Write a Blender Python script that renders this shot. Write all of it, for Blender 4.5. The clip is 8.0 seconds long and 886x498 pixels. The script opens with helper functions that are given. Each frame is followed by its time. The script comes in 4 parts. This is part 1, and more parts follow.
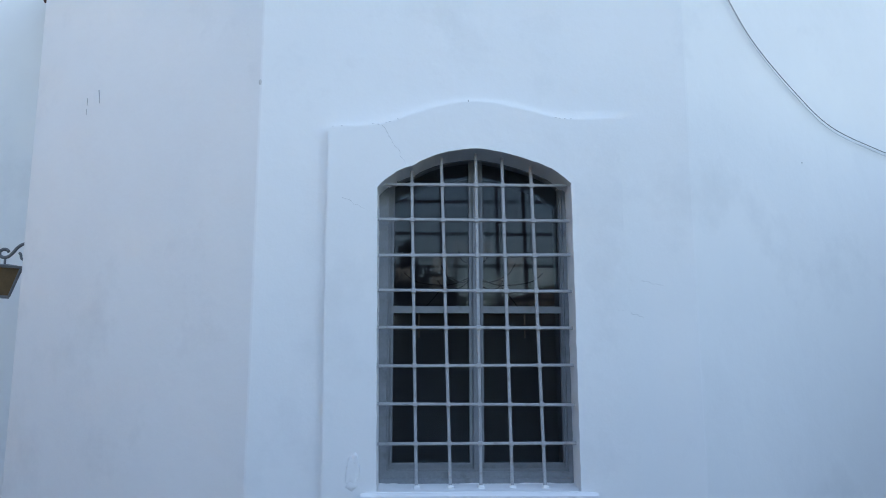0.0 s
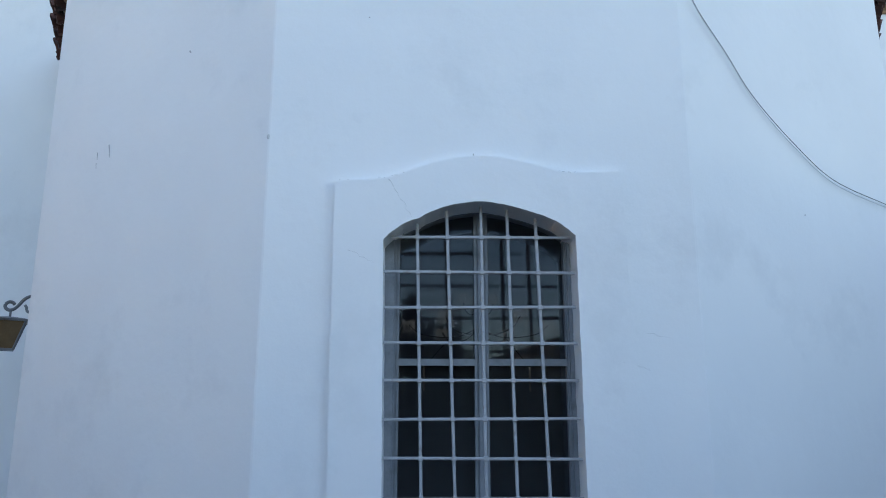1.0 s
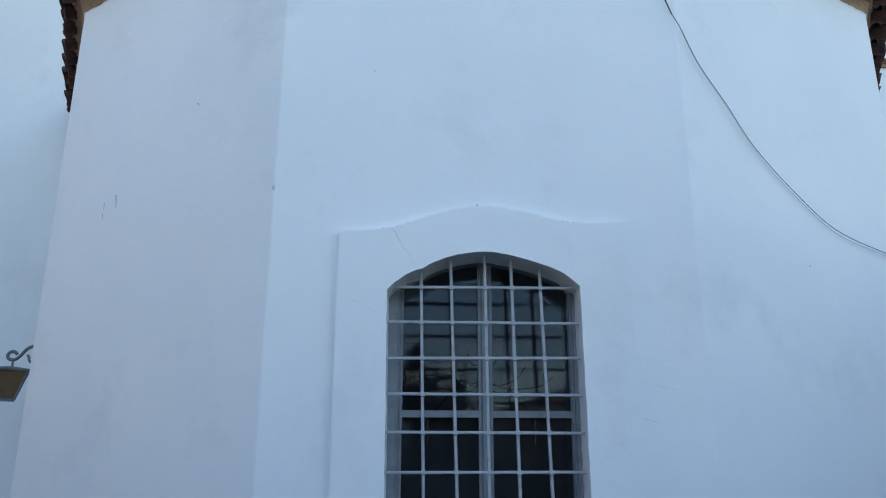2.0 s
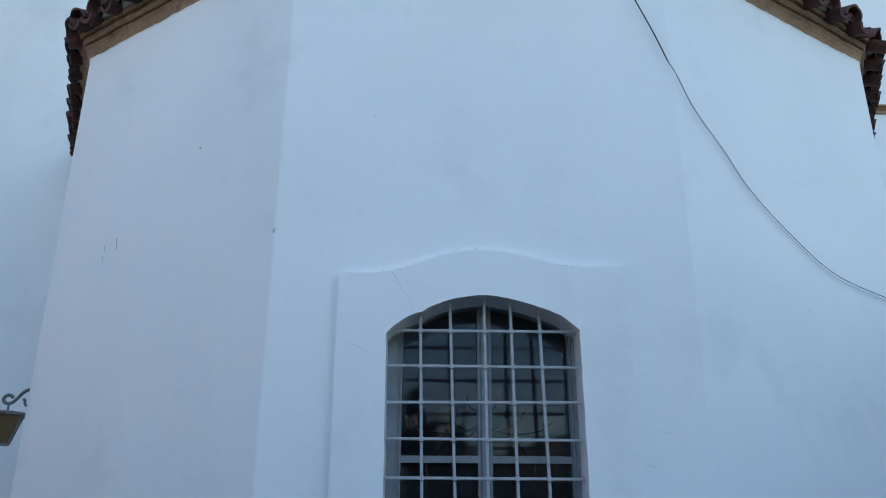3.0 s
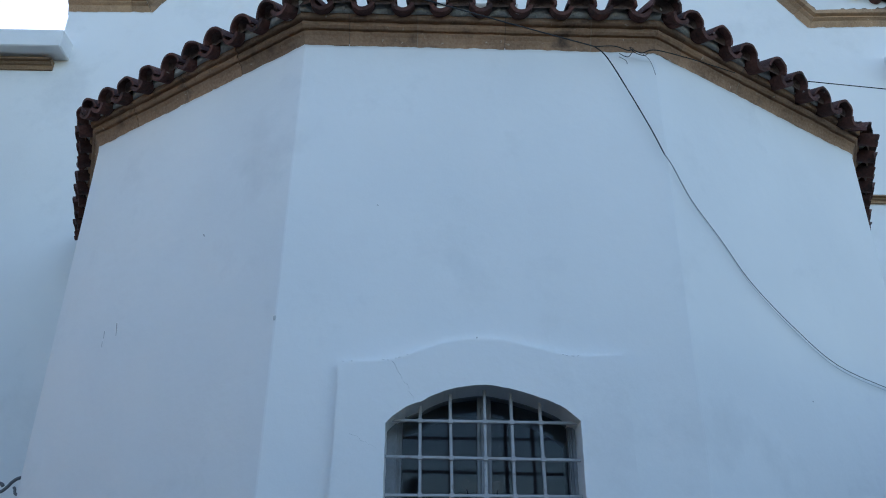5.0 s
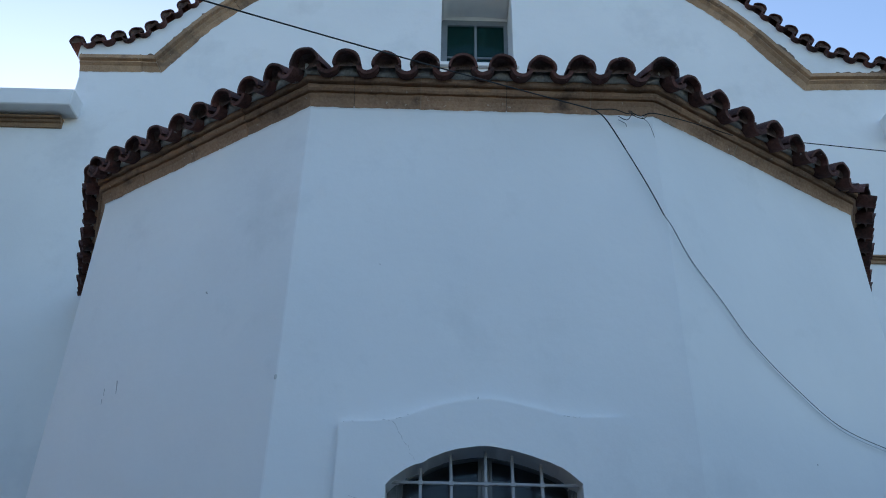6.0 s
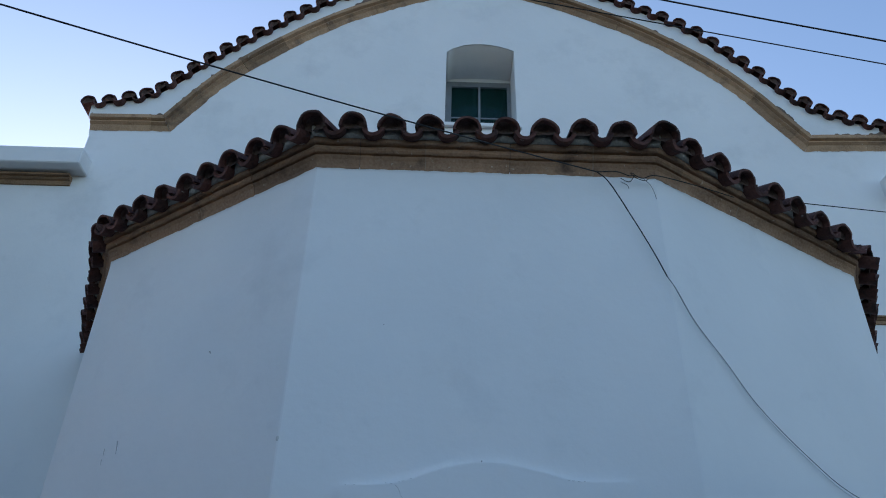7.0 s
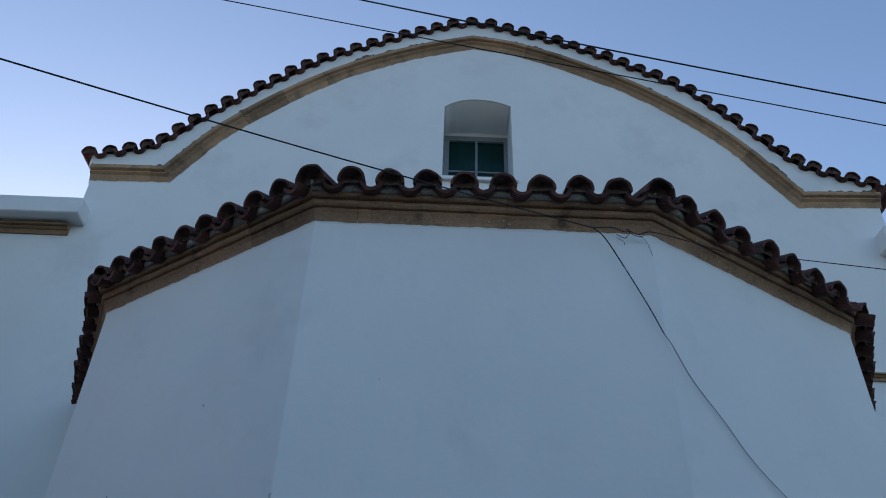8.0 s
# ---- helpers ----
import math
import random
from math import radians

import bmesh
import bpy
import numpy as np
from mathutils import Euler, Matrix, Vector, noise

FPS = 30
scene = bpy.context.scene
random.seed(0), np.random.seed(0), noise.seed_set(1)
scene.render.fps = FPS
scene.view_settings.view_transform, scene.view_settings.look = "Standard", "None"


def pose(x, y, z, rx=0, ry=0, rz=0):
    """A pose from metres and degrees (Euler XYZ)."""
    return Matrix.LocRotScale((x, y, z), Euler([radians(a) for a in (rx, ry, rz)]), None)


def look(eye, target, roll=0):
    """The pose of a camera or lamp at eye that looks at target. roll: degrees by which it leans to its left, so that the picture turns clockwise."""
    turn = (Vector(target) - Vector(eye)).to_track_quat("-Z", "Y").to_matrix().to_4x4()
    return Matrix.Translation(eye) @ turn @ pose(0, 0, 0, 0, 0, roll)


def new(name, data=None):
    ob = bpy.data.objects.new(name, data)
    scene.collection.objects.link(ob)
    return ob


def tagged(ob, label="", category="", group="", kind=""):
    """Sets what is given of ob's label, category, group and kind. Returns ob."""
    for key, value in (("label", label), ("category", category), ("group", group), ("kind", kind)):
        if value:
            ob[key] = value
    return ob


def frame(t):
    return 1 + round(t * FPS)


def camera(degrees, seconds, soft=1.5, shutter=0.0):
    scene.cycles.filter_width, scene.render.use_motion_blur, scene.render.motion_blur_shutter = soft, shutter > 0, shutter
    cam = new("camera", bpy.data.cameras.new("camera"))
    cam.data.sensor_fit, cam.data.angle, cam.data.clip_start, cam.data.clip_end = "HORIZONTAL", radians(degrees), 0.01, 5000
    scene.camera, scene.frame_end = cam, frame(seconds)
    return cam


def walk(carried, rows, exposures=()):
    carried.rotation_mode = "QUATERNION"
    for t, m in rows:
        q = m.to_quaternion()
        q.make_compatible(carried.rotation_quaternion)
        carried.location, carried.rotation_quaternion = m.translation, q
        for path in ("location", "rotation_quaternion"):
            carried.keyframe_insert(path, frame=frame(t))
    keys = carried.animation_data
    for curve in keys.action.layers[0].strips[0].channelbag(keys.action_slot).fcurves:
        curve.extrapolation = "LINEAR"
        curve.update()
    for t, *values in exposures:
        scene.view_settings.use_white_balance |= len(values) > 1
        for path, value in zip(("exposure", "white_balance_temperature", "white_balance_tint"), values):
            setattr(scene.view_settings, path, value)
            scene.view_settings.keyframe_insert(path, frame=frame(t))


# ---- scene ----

# ---------------------------------------------------------------- camera
cam = camera(57.79, 8.0, soft=1.0)
# seconds, eye x y z, then degrees: turn to the left, tilt up, lean to the right
ROWS = [
    (0, -0.262, -4.032, 1.600, -1.43, 9.86, -0.01),
    (0.5, -0.268, -4.039, 1.600, -1.30, 11.47, 0.02),
    (1, -0.272, -4.045, 1.598, -1.17, 13.58, -0.01),
    (1.5, -0.268, -4.042, 1.599, -0.90, 15.49, -0.07),
    (3, -0.267, -4.050, 1.594, -0.83, 20.28, -0.31),
    (3.5, -0.269, -4.057, 1.597, -0.73, 21.80, -0.11),
    (4, -0.270, -4.061, 1.603, -0.75, 23.12, -0.41),
    (4.5, -0.269, -4.067, 1.608, -0.75, 24.51, -0.57),
    (6, -0.269, -4.115, 1.621, -0.53, 30.15, -1.13),
    (6.5, -0.266, -4.134, 1.622, -0.07, 32.12, -1.19),
    (7, -0.275, -4.146, 1.635, -0.16, 34.12, -1.59),
    (7.5, -0.279, -4.154, 1.644, -0.23, 36.06, -1.78),
    (8, -0.279, -4.171, 1.647, -0.35, 37.73, -1.98),
]
EXPOSURES = [(0.0, 2.92, 6660, 22), (1.0, 2.74, 6500, 21), (1.5, 2.69, 6420, 20), (3.0, 2.49, 6250, 18), (4.5, 2.39, 6130, 18), (6.0, 1.87, 5880, 17), (7.0, 1.63, 5850, 17), (8.0, 1.33, 5810, 17)]
walk(cam, [(t, pose(x, y, z, 90 + tilt, 0, turn) @ pose(0, 0, 0, 0, 0, -lean)) for t, x, y, z, turn, tilt, lean in ROWS], EXPOSURES)

# ---------------------------------------------------------------- world and sun
SUN_UP, SUN_TURN = radians(9), radians(-20)      # low, behind the church, towards its left
world = bpy.data.worlds.new("sky")
scene.world = world
world.use_nodes = True
wn = world.node_tree
sky = wn.nodes.new("ShaderNodeTexSky")
sky.sky_type, sky.sun_disc = "NISHITA", False
sky.sun_elevation, sky.sun_rotation = SUN_UP, SUN_TURN
sky.air_density, sky.dust_density, sky.ozone_density = 1.0, 1.25, 1.5
wn.links.new(sky.outputs[0], wn.nodes["Background"].inputs[0])
wn.nodes["Background"].inputs[1].default_value = 0.12
sun = new("sun", bpy.data.lights.new("sun", "SUN"))
sun.data.energy, sun.data.angle, sun.data.color = 0.8, radians(0.6), (1.0, 0.80, 0.60)
sun_way = Vector((math.sin(SUN_TURN) * math.cos(SUN_UP), math.cos(SUN_TURN) * math.cos(SUN_UP), math.sin(SUN_UP)))
sun.matrix_world = look(sun_way * 60, (0, 0, 0))


# ---------------------------------------------------------------- materials
def material(name, colours, rough=0.8, scale=3.0, fine=60.0, bump=0.3, bump_size=0.01, metal=0.0, stain=None, stain_scale=1.2, per_piece=0.0, relief=None, fleck=None):
    """Procedural surface: colours blended by a coarse and a fine noise, fine relief, optional stains and a change from piece to piece."""
    m = bpy.data.materials.new(name)
    m.use_nodes = True
    t, ns = m.node_tree, m.node_tree.nodes
    b = ns["Principled BSDF"]
    geo = ns.new("ShaderNodeNewGeometry")
    where = geo.outputs["Position"]

    def noise_node(s, detail=4.0, r=0.55):
        n = ns.new("ShaderNodeTexNoise")
        n.inputs["Scale"].default_value, n.inputs["Detail"].default_value, n.inputs["Roughness"].default_value = s, detail, r
        t.links.new(where, n.inputs["Vector"])
        return n.outputs["Fac"]

    def mixed(fac, a, c, kind="MIX"):
        n = ns.new("ShaderNodeMix")
        n.data_type, n.blend_type = "RGBA", kind
        for i, v in ((0, fac), (6, a), (7, c)):
            if hasattr(v, "links"):
                t.links.new(v, n.inputs[i])
            else:
                n.inputs[i].default_value = v if i == 0 else (*v, 1)
        return n.outputs[2]

    def ramp(fac, lo, hi):
        n = ns.new("ShaderNodeMapRange")
        n.inputs[1].default_value, n.inputs[2].default_value = lo, hi
        t.links.new(fac, n.inputs[0])
        return n.outputs[0]

    coarse, grain = noise_node(scale), noise_node(fine, 3.0)
    col = mixed(ramp(coarse, 0.3, 0.7), colours[0], colours[1])
    col = mixed(ramp(grain, 0.35, 0.75), col, mixed(0.5, col, colours[2] if len(colours) > 2 else colours[1]))
    if stain:
        col = mixed(ramp(noise_node(stain_scale, 6.0, 0.65), 0.55, 0.72), col, stain)
    if fleck:
        col = mixed(ramp(noise_node(fleck[1], 3.0, 0.6), fleck[2], fleck[2] + 0.05), col, fleck[0])
    if per_piece:
        info = ns.new("ShaderNodeObjectInfo")
        isl = geo.outputs["Random Per Island"]
        add = ns.new("ShaderNodeMath")
        add.operation = "ADD"
        t.links.new(info.outputs["Random"], add.inputs[0])
        t.links.new(isl, add.inputs[1])
        fr = ns.new("ShaderNodeMath")
        fr.operation = "FRACT"
        t.links.new(add.outputs[0], fr.inputs[0])
        hsv = ns.new("ShaderNodeHueSaturation")
        t.links.new(col, hsv.inputs["Color"])
        mr = ns.new("ShaderNodeMapRange")
        mr.inputs[3].default_value, mr.inputs[4].default_value = 1 - per_piece, 1 + per_piece
        t.links.new(fr.outputs[0], mr.inputs[0])
        t.links.new(mr.outputs[0], hsv.inputs["Value"])
        col = hsv.outputs[0]
    t.links.new(col, b.inputs["Base Color"])
    b.inputs["Roughness"].default_value, b.inputs["Metallic"].default_value = rough, metal
    bn = ns.new("ShaderNodeBump")
    bn.inputs["Strength"].default_value, bn.inputs["Distance"].default_value = bump, bump_size
    t.links.new(grain, bn.inputs["Height"])
    last = bn.outputs[0]
    if relief:
        b2 = ns.new("ShaderNodeBump")
        b2.inputs["Strength"].default_value, b2.inputs["Distance"].default_value = relief[1], relief[2]
        t.links.new(noise_node(relief[0], 5.0, 0.5), b2.inputs["Height"])
        t.links.new(last, b2.inputs["Normal"])
        last = b2.outputs[0]
    t.links.new(last, b.inputs["Normal"])
    return m


def glass_material(name, tint=(1, 1, 1), ior=1.33, sheen=(1, 1, 1), dust=(0.5, 0.5, 0.5), film=0.015):
    """Clear pane with a mirror coat and a thin film of dust."""
    m = bpy.data.materials.new(name)
    m.use_nodes = True
    t, ns = m.node_tree, m.node_tree.nodes
    ns.remove(ns["Principled BSDF"])
    clear, gloss, fres, mix, dull, coat = (ns.new("ShaderNode" + k) for k in ("BsdfTransparent", "BsdfGlossy", "Fresnel", "MixShader", "BsdfDiffuse", "MixShader"))
    clear.inputs[0].default_value = (*tint, 1)
    gloss.inputs[0].default_value = (*sheen, 1)
    gloss.inputs["Roughness"].default_value = 0.0
    dull.inputs[0].default_value = (*dust, 1)
    fres.inputs[0].default_value = ior
    coat.inputs[0].default_value = film
    t.links.new(clear.outputs[0], coat.inputs[1])
    t.links.new(dull.outputs[0], coat.inputs[2])
    t.links.new(fres.outputs[0], mix.inputs[0])
    t.links.new(coat.outputs[0], mix.inputs[1])
    t.links.new(gloss.outputs[0], mix.inputs[2])
    t.links.new(mix.outputs[0], ns["Material Output"].inputs[0])
    return m


PLASTER = material("white_limewash", [(0.80, 0.80, 0.79), (0.73, 0.735, 0.735), (0.78, 0.78, 0.78)], 0.92, 0.9, 90, 0.12, 0.003, stain=(0.68, 0.685, 0.685), stain_scale=1.0, relief=(4.0, 0.32, 0.02))
STONE = material("sandstone", [(0.38, 0.236, 0.132), (0.235, 0.142, 0.082), (0.47, 0.315, 0.19)], 0.9, 5, 60, 0.5, 0.006, stain=(0.12, 0.08, 0.055), stain_scale=3.0, per_piece=0.24, relief=(22, 0.7, 0.012), fleck=((0.6, 0.52, 0.42), 24, 0.69))
GREY_STONE = material("grey_brown_sandstone", [(0.345, 0.202, 0.118), (0.20, 0.114, 0.070), (0.43, 0.285, 0.18)], 0.9, 4, 55, 0.6, 0.006, stain=(0.09, 0.058, 0.042), stain_scale=4.2, per_piece=0.24, relief=(18, 0.7, 0.010), fleck=((0.46, 0.36, 0.27), 26, 0.67))
MORTAR = material("grey_mortar", [(0.42, 0.40, 0.365), (0.26, 0.24, 0.215), (0.50, 0.48, 0.44)], 0.95, 9, 80, 0.6, 0.01, stain=(0.15, 0.115, 0.095), stain_scale=7, relief=(14, 0.7, 0.035))
POINTING = material("tan_joint_mortar", [(0.36, 0.265, 0.185), (0.27, 0.19, 0.13)], 0.95, 15, 90, 0.4, 0.004)
JOINT = material("dark_joint_mortar", [(0.19, 0.13, 0.095), (0.13, 0.09, 0.07)], 0.95, 20, 90, 0.4, 0.005)
PLUG = material("brown_mortar_filling", [(0.15, 0.095, 0.08), (0.08, 0.05, 0.044), (0.20, 0.15, 0.13)], 0.95, 18, 90, 0.6, 0.008, stain=(0.04, 0.03, 0.028), stain_scale=12, relief=(30, 0.6, 0.02))
TILE = material("fired_clay_tile", [(0.100, 0.037, 0.029), (0.050, 0.025, 0.022), (0.155, 0.065, 0.05)], 0.92, 12, 60, 0.7, 0.008, stain=(0.026, 0.022, 0.020), stain_scale=6, per_piece=0.4, relief=(20, 0.7, 0.014), fleck=((0.30, 0.265, 0.24), 15, 0.68))
IRON = material("grey_painted_iron", [(0.36, 0.37, 0.385), (0.28, 0.29, 0.305), (0.44, 0.45, 0.465)], 0.5, 14, 120, 0.3, 0.002, stain=(0.24, 0.22, 0.20), stain_scale=25)
FRAME = material("grey_painted_wood", [(0.205, 0.222, 0.24), (0.165, 0.18, 0.197), (0.25, 0.267, 0.285)], 0.55, 6, 80, 0.25, 0.002, stain=(0.13, 0.14, 0.15), stain_scale=8)
# coat colour makes the mirrored sky dimmer and bluer; the film lifts the darks
PANE = glass_material("window_glass", (0.6, 0.65, 0.66), 1.33, (0.45, 0.50, 0.58), (0.44, 0.42, 0.54), 0.010)
DIM_PANE = glass_material("dusty_dark_glass", (0.30, 0.36, 0.36), 1.2, (0.8, 1.0, 1.0), (0.10, 0.40, 0.36), 0.06)
CABLE = material("black_cable", [(0.012, 0.012, 0.013), (0.02, 0.02, 0.021)], 0.85, 10, 90, 0.1, 0.001)
GREY_CABLE = material("grey_cable", [(0.15, 0.155, 0.165), (0.11, 0.115, 0.12)], 0.8, 10, 90, 0.1, 0.001)
PALE_LINE = material("pale_grey_line", [(0.60, 0.61, 0.62), (0.54, 0.55, 0.56)], 0.6, 10, 90, 0.1, 0.001)
CRACK = material("crack_shadow", [(0.42, 0.42, 0.42), (0.30, 0.30, 0.30)], 0.95, 30, 200, 0.1, 0.001)
LANTERN = material("grey_lantern_metal", [(0.16, 0.165, 0.175), (0.115, 0.12, 0.125), (0.20, 0.20, 0.21)], 0.55, 15, 90, 0.3, 0.002, metal=0.2, stain=(0.09, 0.07, 0.055), stain_scale=14)
AMBER = material("amber_lantern_glass", [(0.17, 0.11, 0.055), (0.12, 0.075, 0.035)], 0.25, 8, 60, 0.1, 0.002)
# yard tone lightened and warmed to bounce light up the walls
PAVING = material("grey_brown_paving", [(0.105, 0.093, 0.082), (0.08, 0.072, 0.065), (0.127, 0.115, 0.104)], 0.9, 1.5, 40, 0.4, 0.01, stain=(0.07, 0.063, 0.057), stain_scale=0.8)
DARK = material("dim_interior_plaster", [(0.38, 0.39, 0.40), (0.32, 0.33, 0.34)], 0.9, 1.5, 40, 0.2, 0.005)
LEAF = material("dark_green_leaves", [(0.05, 0.085, 0.03), (0.035, 0.06, 0.022), (0.08, 0.12, 0.045)], 0.6, 3, 30, 0.2, 0.002, per_piece=0.35)
BARK = material("brown_bark", [(0.14, 0.10, 0.07), (0.09, 0.065, 0.045)], 0.95, 8, 50, 0.8, 0.02)
CREAM = material("cream_house_render", [(0.52, 0.46, 0.38), (0.46, 0.40, 0.33)], 0.9, 1.2, 50, 0.3, 0.005)


# ---------------------------------------------------------------- mesh helpers
def part(name, bm, mat, parent=None, label="", smooth=False):
    """Links a bmesh as one mesh object, under a thing or part where one is given."""
    me = bpy.data.meshes.new(name)
    bmesh.ops.recalc_face_normals(bm, faces=bm.faces)
    bm.to_mesh(me)
    bm.free()
    me.materials.append(mat)
    if smooth:
        me.shade_smooth()
    ob = new(name, me)
    if parent:
        ob.parent = parent
    if label:
        tagged(ob, label)
    return ob


def thing(name, label="", category="", group="", kind="", at=(0, 0, 0)):
    ob = new(name)
    ob.location = at
    ob.empty_display_size = 0.1
    return tagged(ob, label, category, group, kind)


def add_box(bm, lo, hi, bevel=0.0):
    r = bmesh.ops.create_cube(bm, size=1.0)
    vs = r["verts"]
    for v in vs:
        v.co = Vector([lo[i] + (hi[i] - lo[i]) * (v.co[i] + 0.5) for i in range(3)])
    if bevel:
        es = list({e for v in vs for e in v.link_edges})
        bmesh.ops.bevel(bm, geom=es, offset=bevel, segments=1, affect="EDGES")
    return vs


def box(lo, hi, bevel=0.0):
    bm = bmesh.new()
    add_box(bm, lo, hi, bevel)
    return bm


def plate(outer, holes, y0, y1, bevel=0.0):
    """A flat plate in the xz plane between y0 and y1, with holes that go through it."""
    bm = bmesh.new()
    edges = []
    for loop in (outer, *holes):
        vs = [bm.verts.new((x, y0, z)) for x, z in loop]
        edges += [bm.edges.new((vs[i], vs[(i + 1) % len(vs)])) for i in range(len(vs))]
    bmesh.ops.triangle_fill(bm, use_beauty=True, use_dissolve=False, edges=edges, normal=(0, -1, 0))
    r = bmesh.ops.extrude_face_region(bm, geom=bm.faces[:])
    for v in r["geom"]:
        if isinstance(v, bmesh.types.BMVert):
            v.co.y = y1
    if bevel:
        rim = [e for e in bm.edges if e.is_valid and len(e.link_faces) == 2 and e.verts[0].co.y == y0 == e.verts[1].co.y and e.calc_face_angle(0) > 0.5]
        bmesh.ops.bevel(bm, geom=rim, offset=bevel, segments=2, affect="EDGES")
    return bm


def tube(points, r, sides=6, taper=1.0):
    """A round bar along points."""
    bm = bmesh.new()
    pts = [Vector(p) for p in points]
    rings = []
    for i, p in enumerate(pts):
        d = (pts[min(i + 1, len(pts) - 1)] - pts[max(i - 1, 0)]).normalized()
        side = d.cross(Vector((0, 0, 1)) if abs(d.z) < 0.9 else Vector((0, 1, 0))).normalized()
        up = side.cross(d)
        k = r * (1 + (taper - 1) * i / max(1, len(pts) - 1))
        rings.append([bm.verts.new(p + k * (side * math.cos(a) + up * math.sin(a))) for a in (2 * math.pi * j / sides for j in range(sides))])
    for a, b in zip(rings, rings[1:]):
        for j in range(sides):
            bm.faces.new((a[j], a[(j + 1) % sides], b[(j + 1) % sides], b[j]))
    bm.faces.new(rings[0])
    bm.faces.new(rings[-1])
    return bm


def spline(points, steps=8):
    """A smooth line through points."""
    ps = [Vector(p) for p in points]
    ps = [2 * ps[0] - ps[1], *ps, 2 * ps[-1] - ps[-2]]
    out = []
    for a, b, c, d in zip(ps, ps[1:], ps[2:], ps[3:]):
        for i in range(steps):
            s = i / steps
            out.append(0.5 * (2 * b + (c - a) * s + (2 * a - 5 * b + 4 * c - d) * s * s + (3 * b - a - 3 * c + d) * s ** 3))
    out.append(ps[-2])
    return out


# ---------------------------------------------------------------- plan
WALL_Y = 3.15                                      # face of the gable wall
PLAN = [Vector(p) for p in ((-3.66, WALL_Y), (-2.866, 1.192), (-1.12, 0.0), (1.135, 0.0), (2.966, 1.135), (3.865, WALL_Y))]
TOP = 5.06                                         # foot of the apse cornice


def facet(i):
    """Start, way along, way out and length of a side of the apse, and the tangents of half the turns at its ends."""
    a, b = PLAN[i], PLAN[i + 1]
    d = (b - a).normalized()
    n = Vector((d.y, -d.x))

    def half(j):
        if j <= 0 or j >= len(PLAN) - 1:
            return 0.0
        return math.tan((PLAN[j] - PLAN[j - 1]).angle(PLAN[j + 1] - PLAN[j]) / 2)

    return a, d, n, (b - a).length, half(i), half(i + 1)


def on_facet(i, s, out, z):
    """A point of a side of the apse: s along it, out in front of its face; the ends are mitred."""
    a, d, n, length, h0, h1 = facet(i)
    if s <= 1e-6:
        s -= out * h0
    elif s >= length - 1e-6:
        s += out * h1
    p = a + d * s + n * out
    return Vector((p.x, p.y, z))


def curve_top(points, x):
    return float(np.interp(x, [p[0] for p in points], [p[1] for p in points]))


# opening of the apse window: slightly uneven, flat three-centred arch
ARCH = [(-0.498, 2.617), (-0.455, 2.658), (-0.40, 2.698), (-0.348, 2.721), (-0.31, 2.734), (-0.27, 2.757), (-0.203, 2.786), (-0.10, 2.812), (0.009, 2.824), (0.10, 2.813), (0.179, 2.796), (0.27, 2.770), (0.354, 2.740), (0.41, 2.712), (0.441, 2.690), (0.499, 2.641)]


def ragged(loop, amount, step=0.05, seed=1.0):
    """A line of points with a hand-made, slightly crumbled run between them."""
    out = []
    for (xa, za), (xb, zb) in zip(loop, loop[1:]):
        n = max(1, int(math.hypot(xb - xa, zb - za) / step))
        for k in range(n):
            x, z = xa + (xb - xa) * k / n, za + (zb - za) * k / n
            out.append((x + amount * noise.noise(Vector((x * 23, z * 23, seed))), z + amount * noise.noise(Vector((x * 23, z * 23, seed + 9)))))
    return out + [loop[-1]]


ARCH = [(v.x, v.z) for v in spline([(x, 0, z) for x, z in ARCH], 3)]
OPENING = ragged([(-0.482, 1.112), *ARCH, (0.506, 1.112)], 0.0035, 0.05)

# ---------------------------------------------------------------- ground
bm = bmesh.new()
bmesh.ops.create_grid(bm, x_segments=2, y_segments=2, size=400)
tagged(part("ground", bm, PAVING), "grey-brown paved yard round the church, toned to bounce light", "ground", kind="structure")

# ---------------------------------------------------------------- apse wall
THICK = 0.6
bm = bmesh.new()


def rounded_plan(offset):
    """Corners of the plan, set inwards by offset and softened a little."""
    out = []
    for i in range(5):
        a, d, n, length, h0, h1 = facet(i)
        r = 0.006
        p0 = a - n * offset + d * (offset * h0)
        p1 = a + d * length - n * offset - d * (offset * h1)
        out += [p0 + d * (r if i else 0), p1 - d * (r if i < 4 else 0)]
    return out


outer, inner = rounded_plan(0.0), rounded_plan(THICK)
LEVELS = (0.0, TOP + 0.19)
hole = {}
for ring, y in ((outer, 0.0), (inner, THICK)):
    lo = [bm.verts.new((p.x, p.y, LEVELS[0])) for p in ring]
    hi = [bm.verts.new((p.x, p.y, LEVELS[1])) for p in ring]
    for i in range(len(ring) - 1):
        if i == 4:
            loop = [bm.verts.new((x, y, z)) for x, z in OPENING]
            hole[y] = loop
            es = [bm.edges.new((loop[j], loop[(j + 1) % len(loop)])) for j in range(len(loop))]
            es += [bm.edges.get(e) or bm.edges.new(e) for e in ((lo[i], lo[i + 1]), (lo[i + 1], hi[i + 1]), (hi[i + 1], hi[i]), (hi[i], lo[i]))]
            bmesh.ops.triangle_fill(bm, use_beauty=True, use_dissolve=False, edges=es, normal=(0, -1, 0))
        else:
            bm.faces.new((lo[i], lo[i + 1], hi[i + 1], hi[i]))
    ring.append((lo, hi))
for k in (0, 1):
    a, b = outer[-1][k], inner[-1][k]
    for i in range(len(a) - 1):
        bm.faces.new((a[i], a[i + 1], b[i + 1], b[i]))
a, b = hole[0.0], hole[THICK]
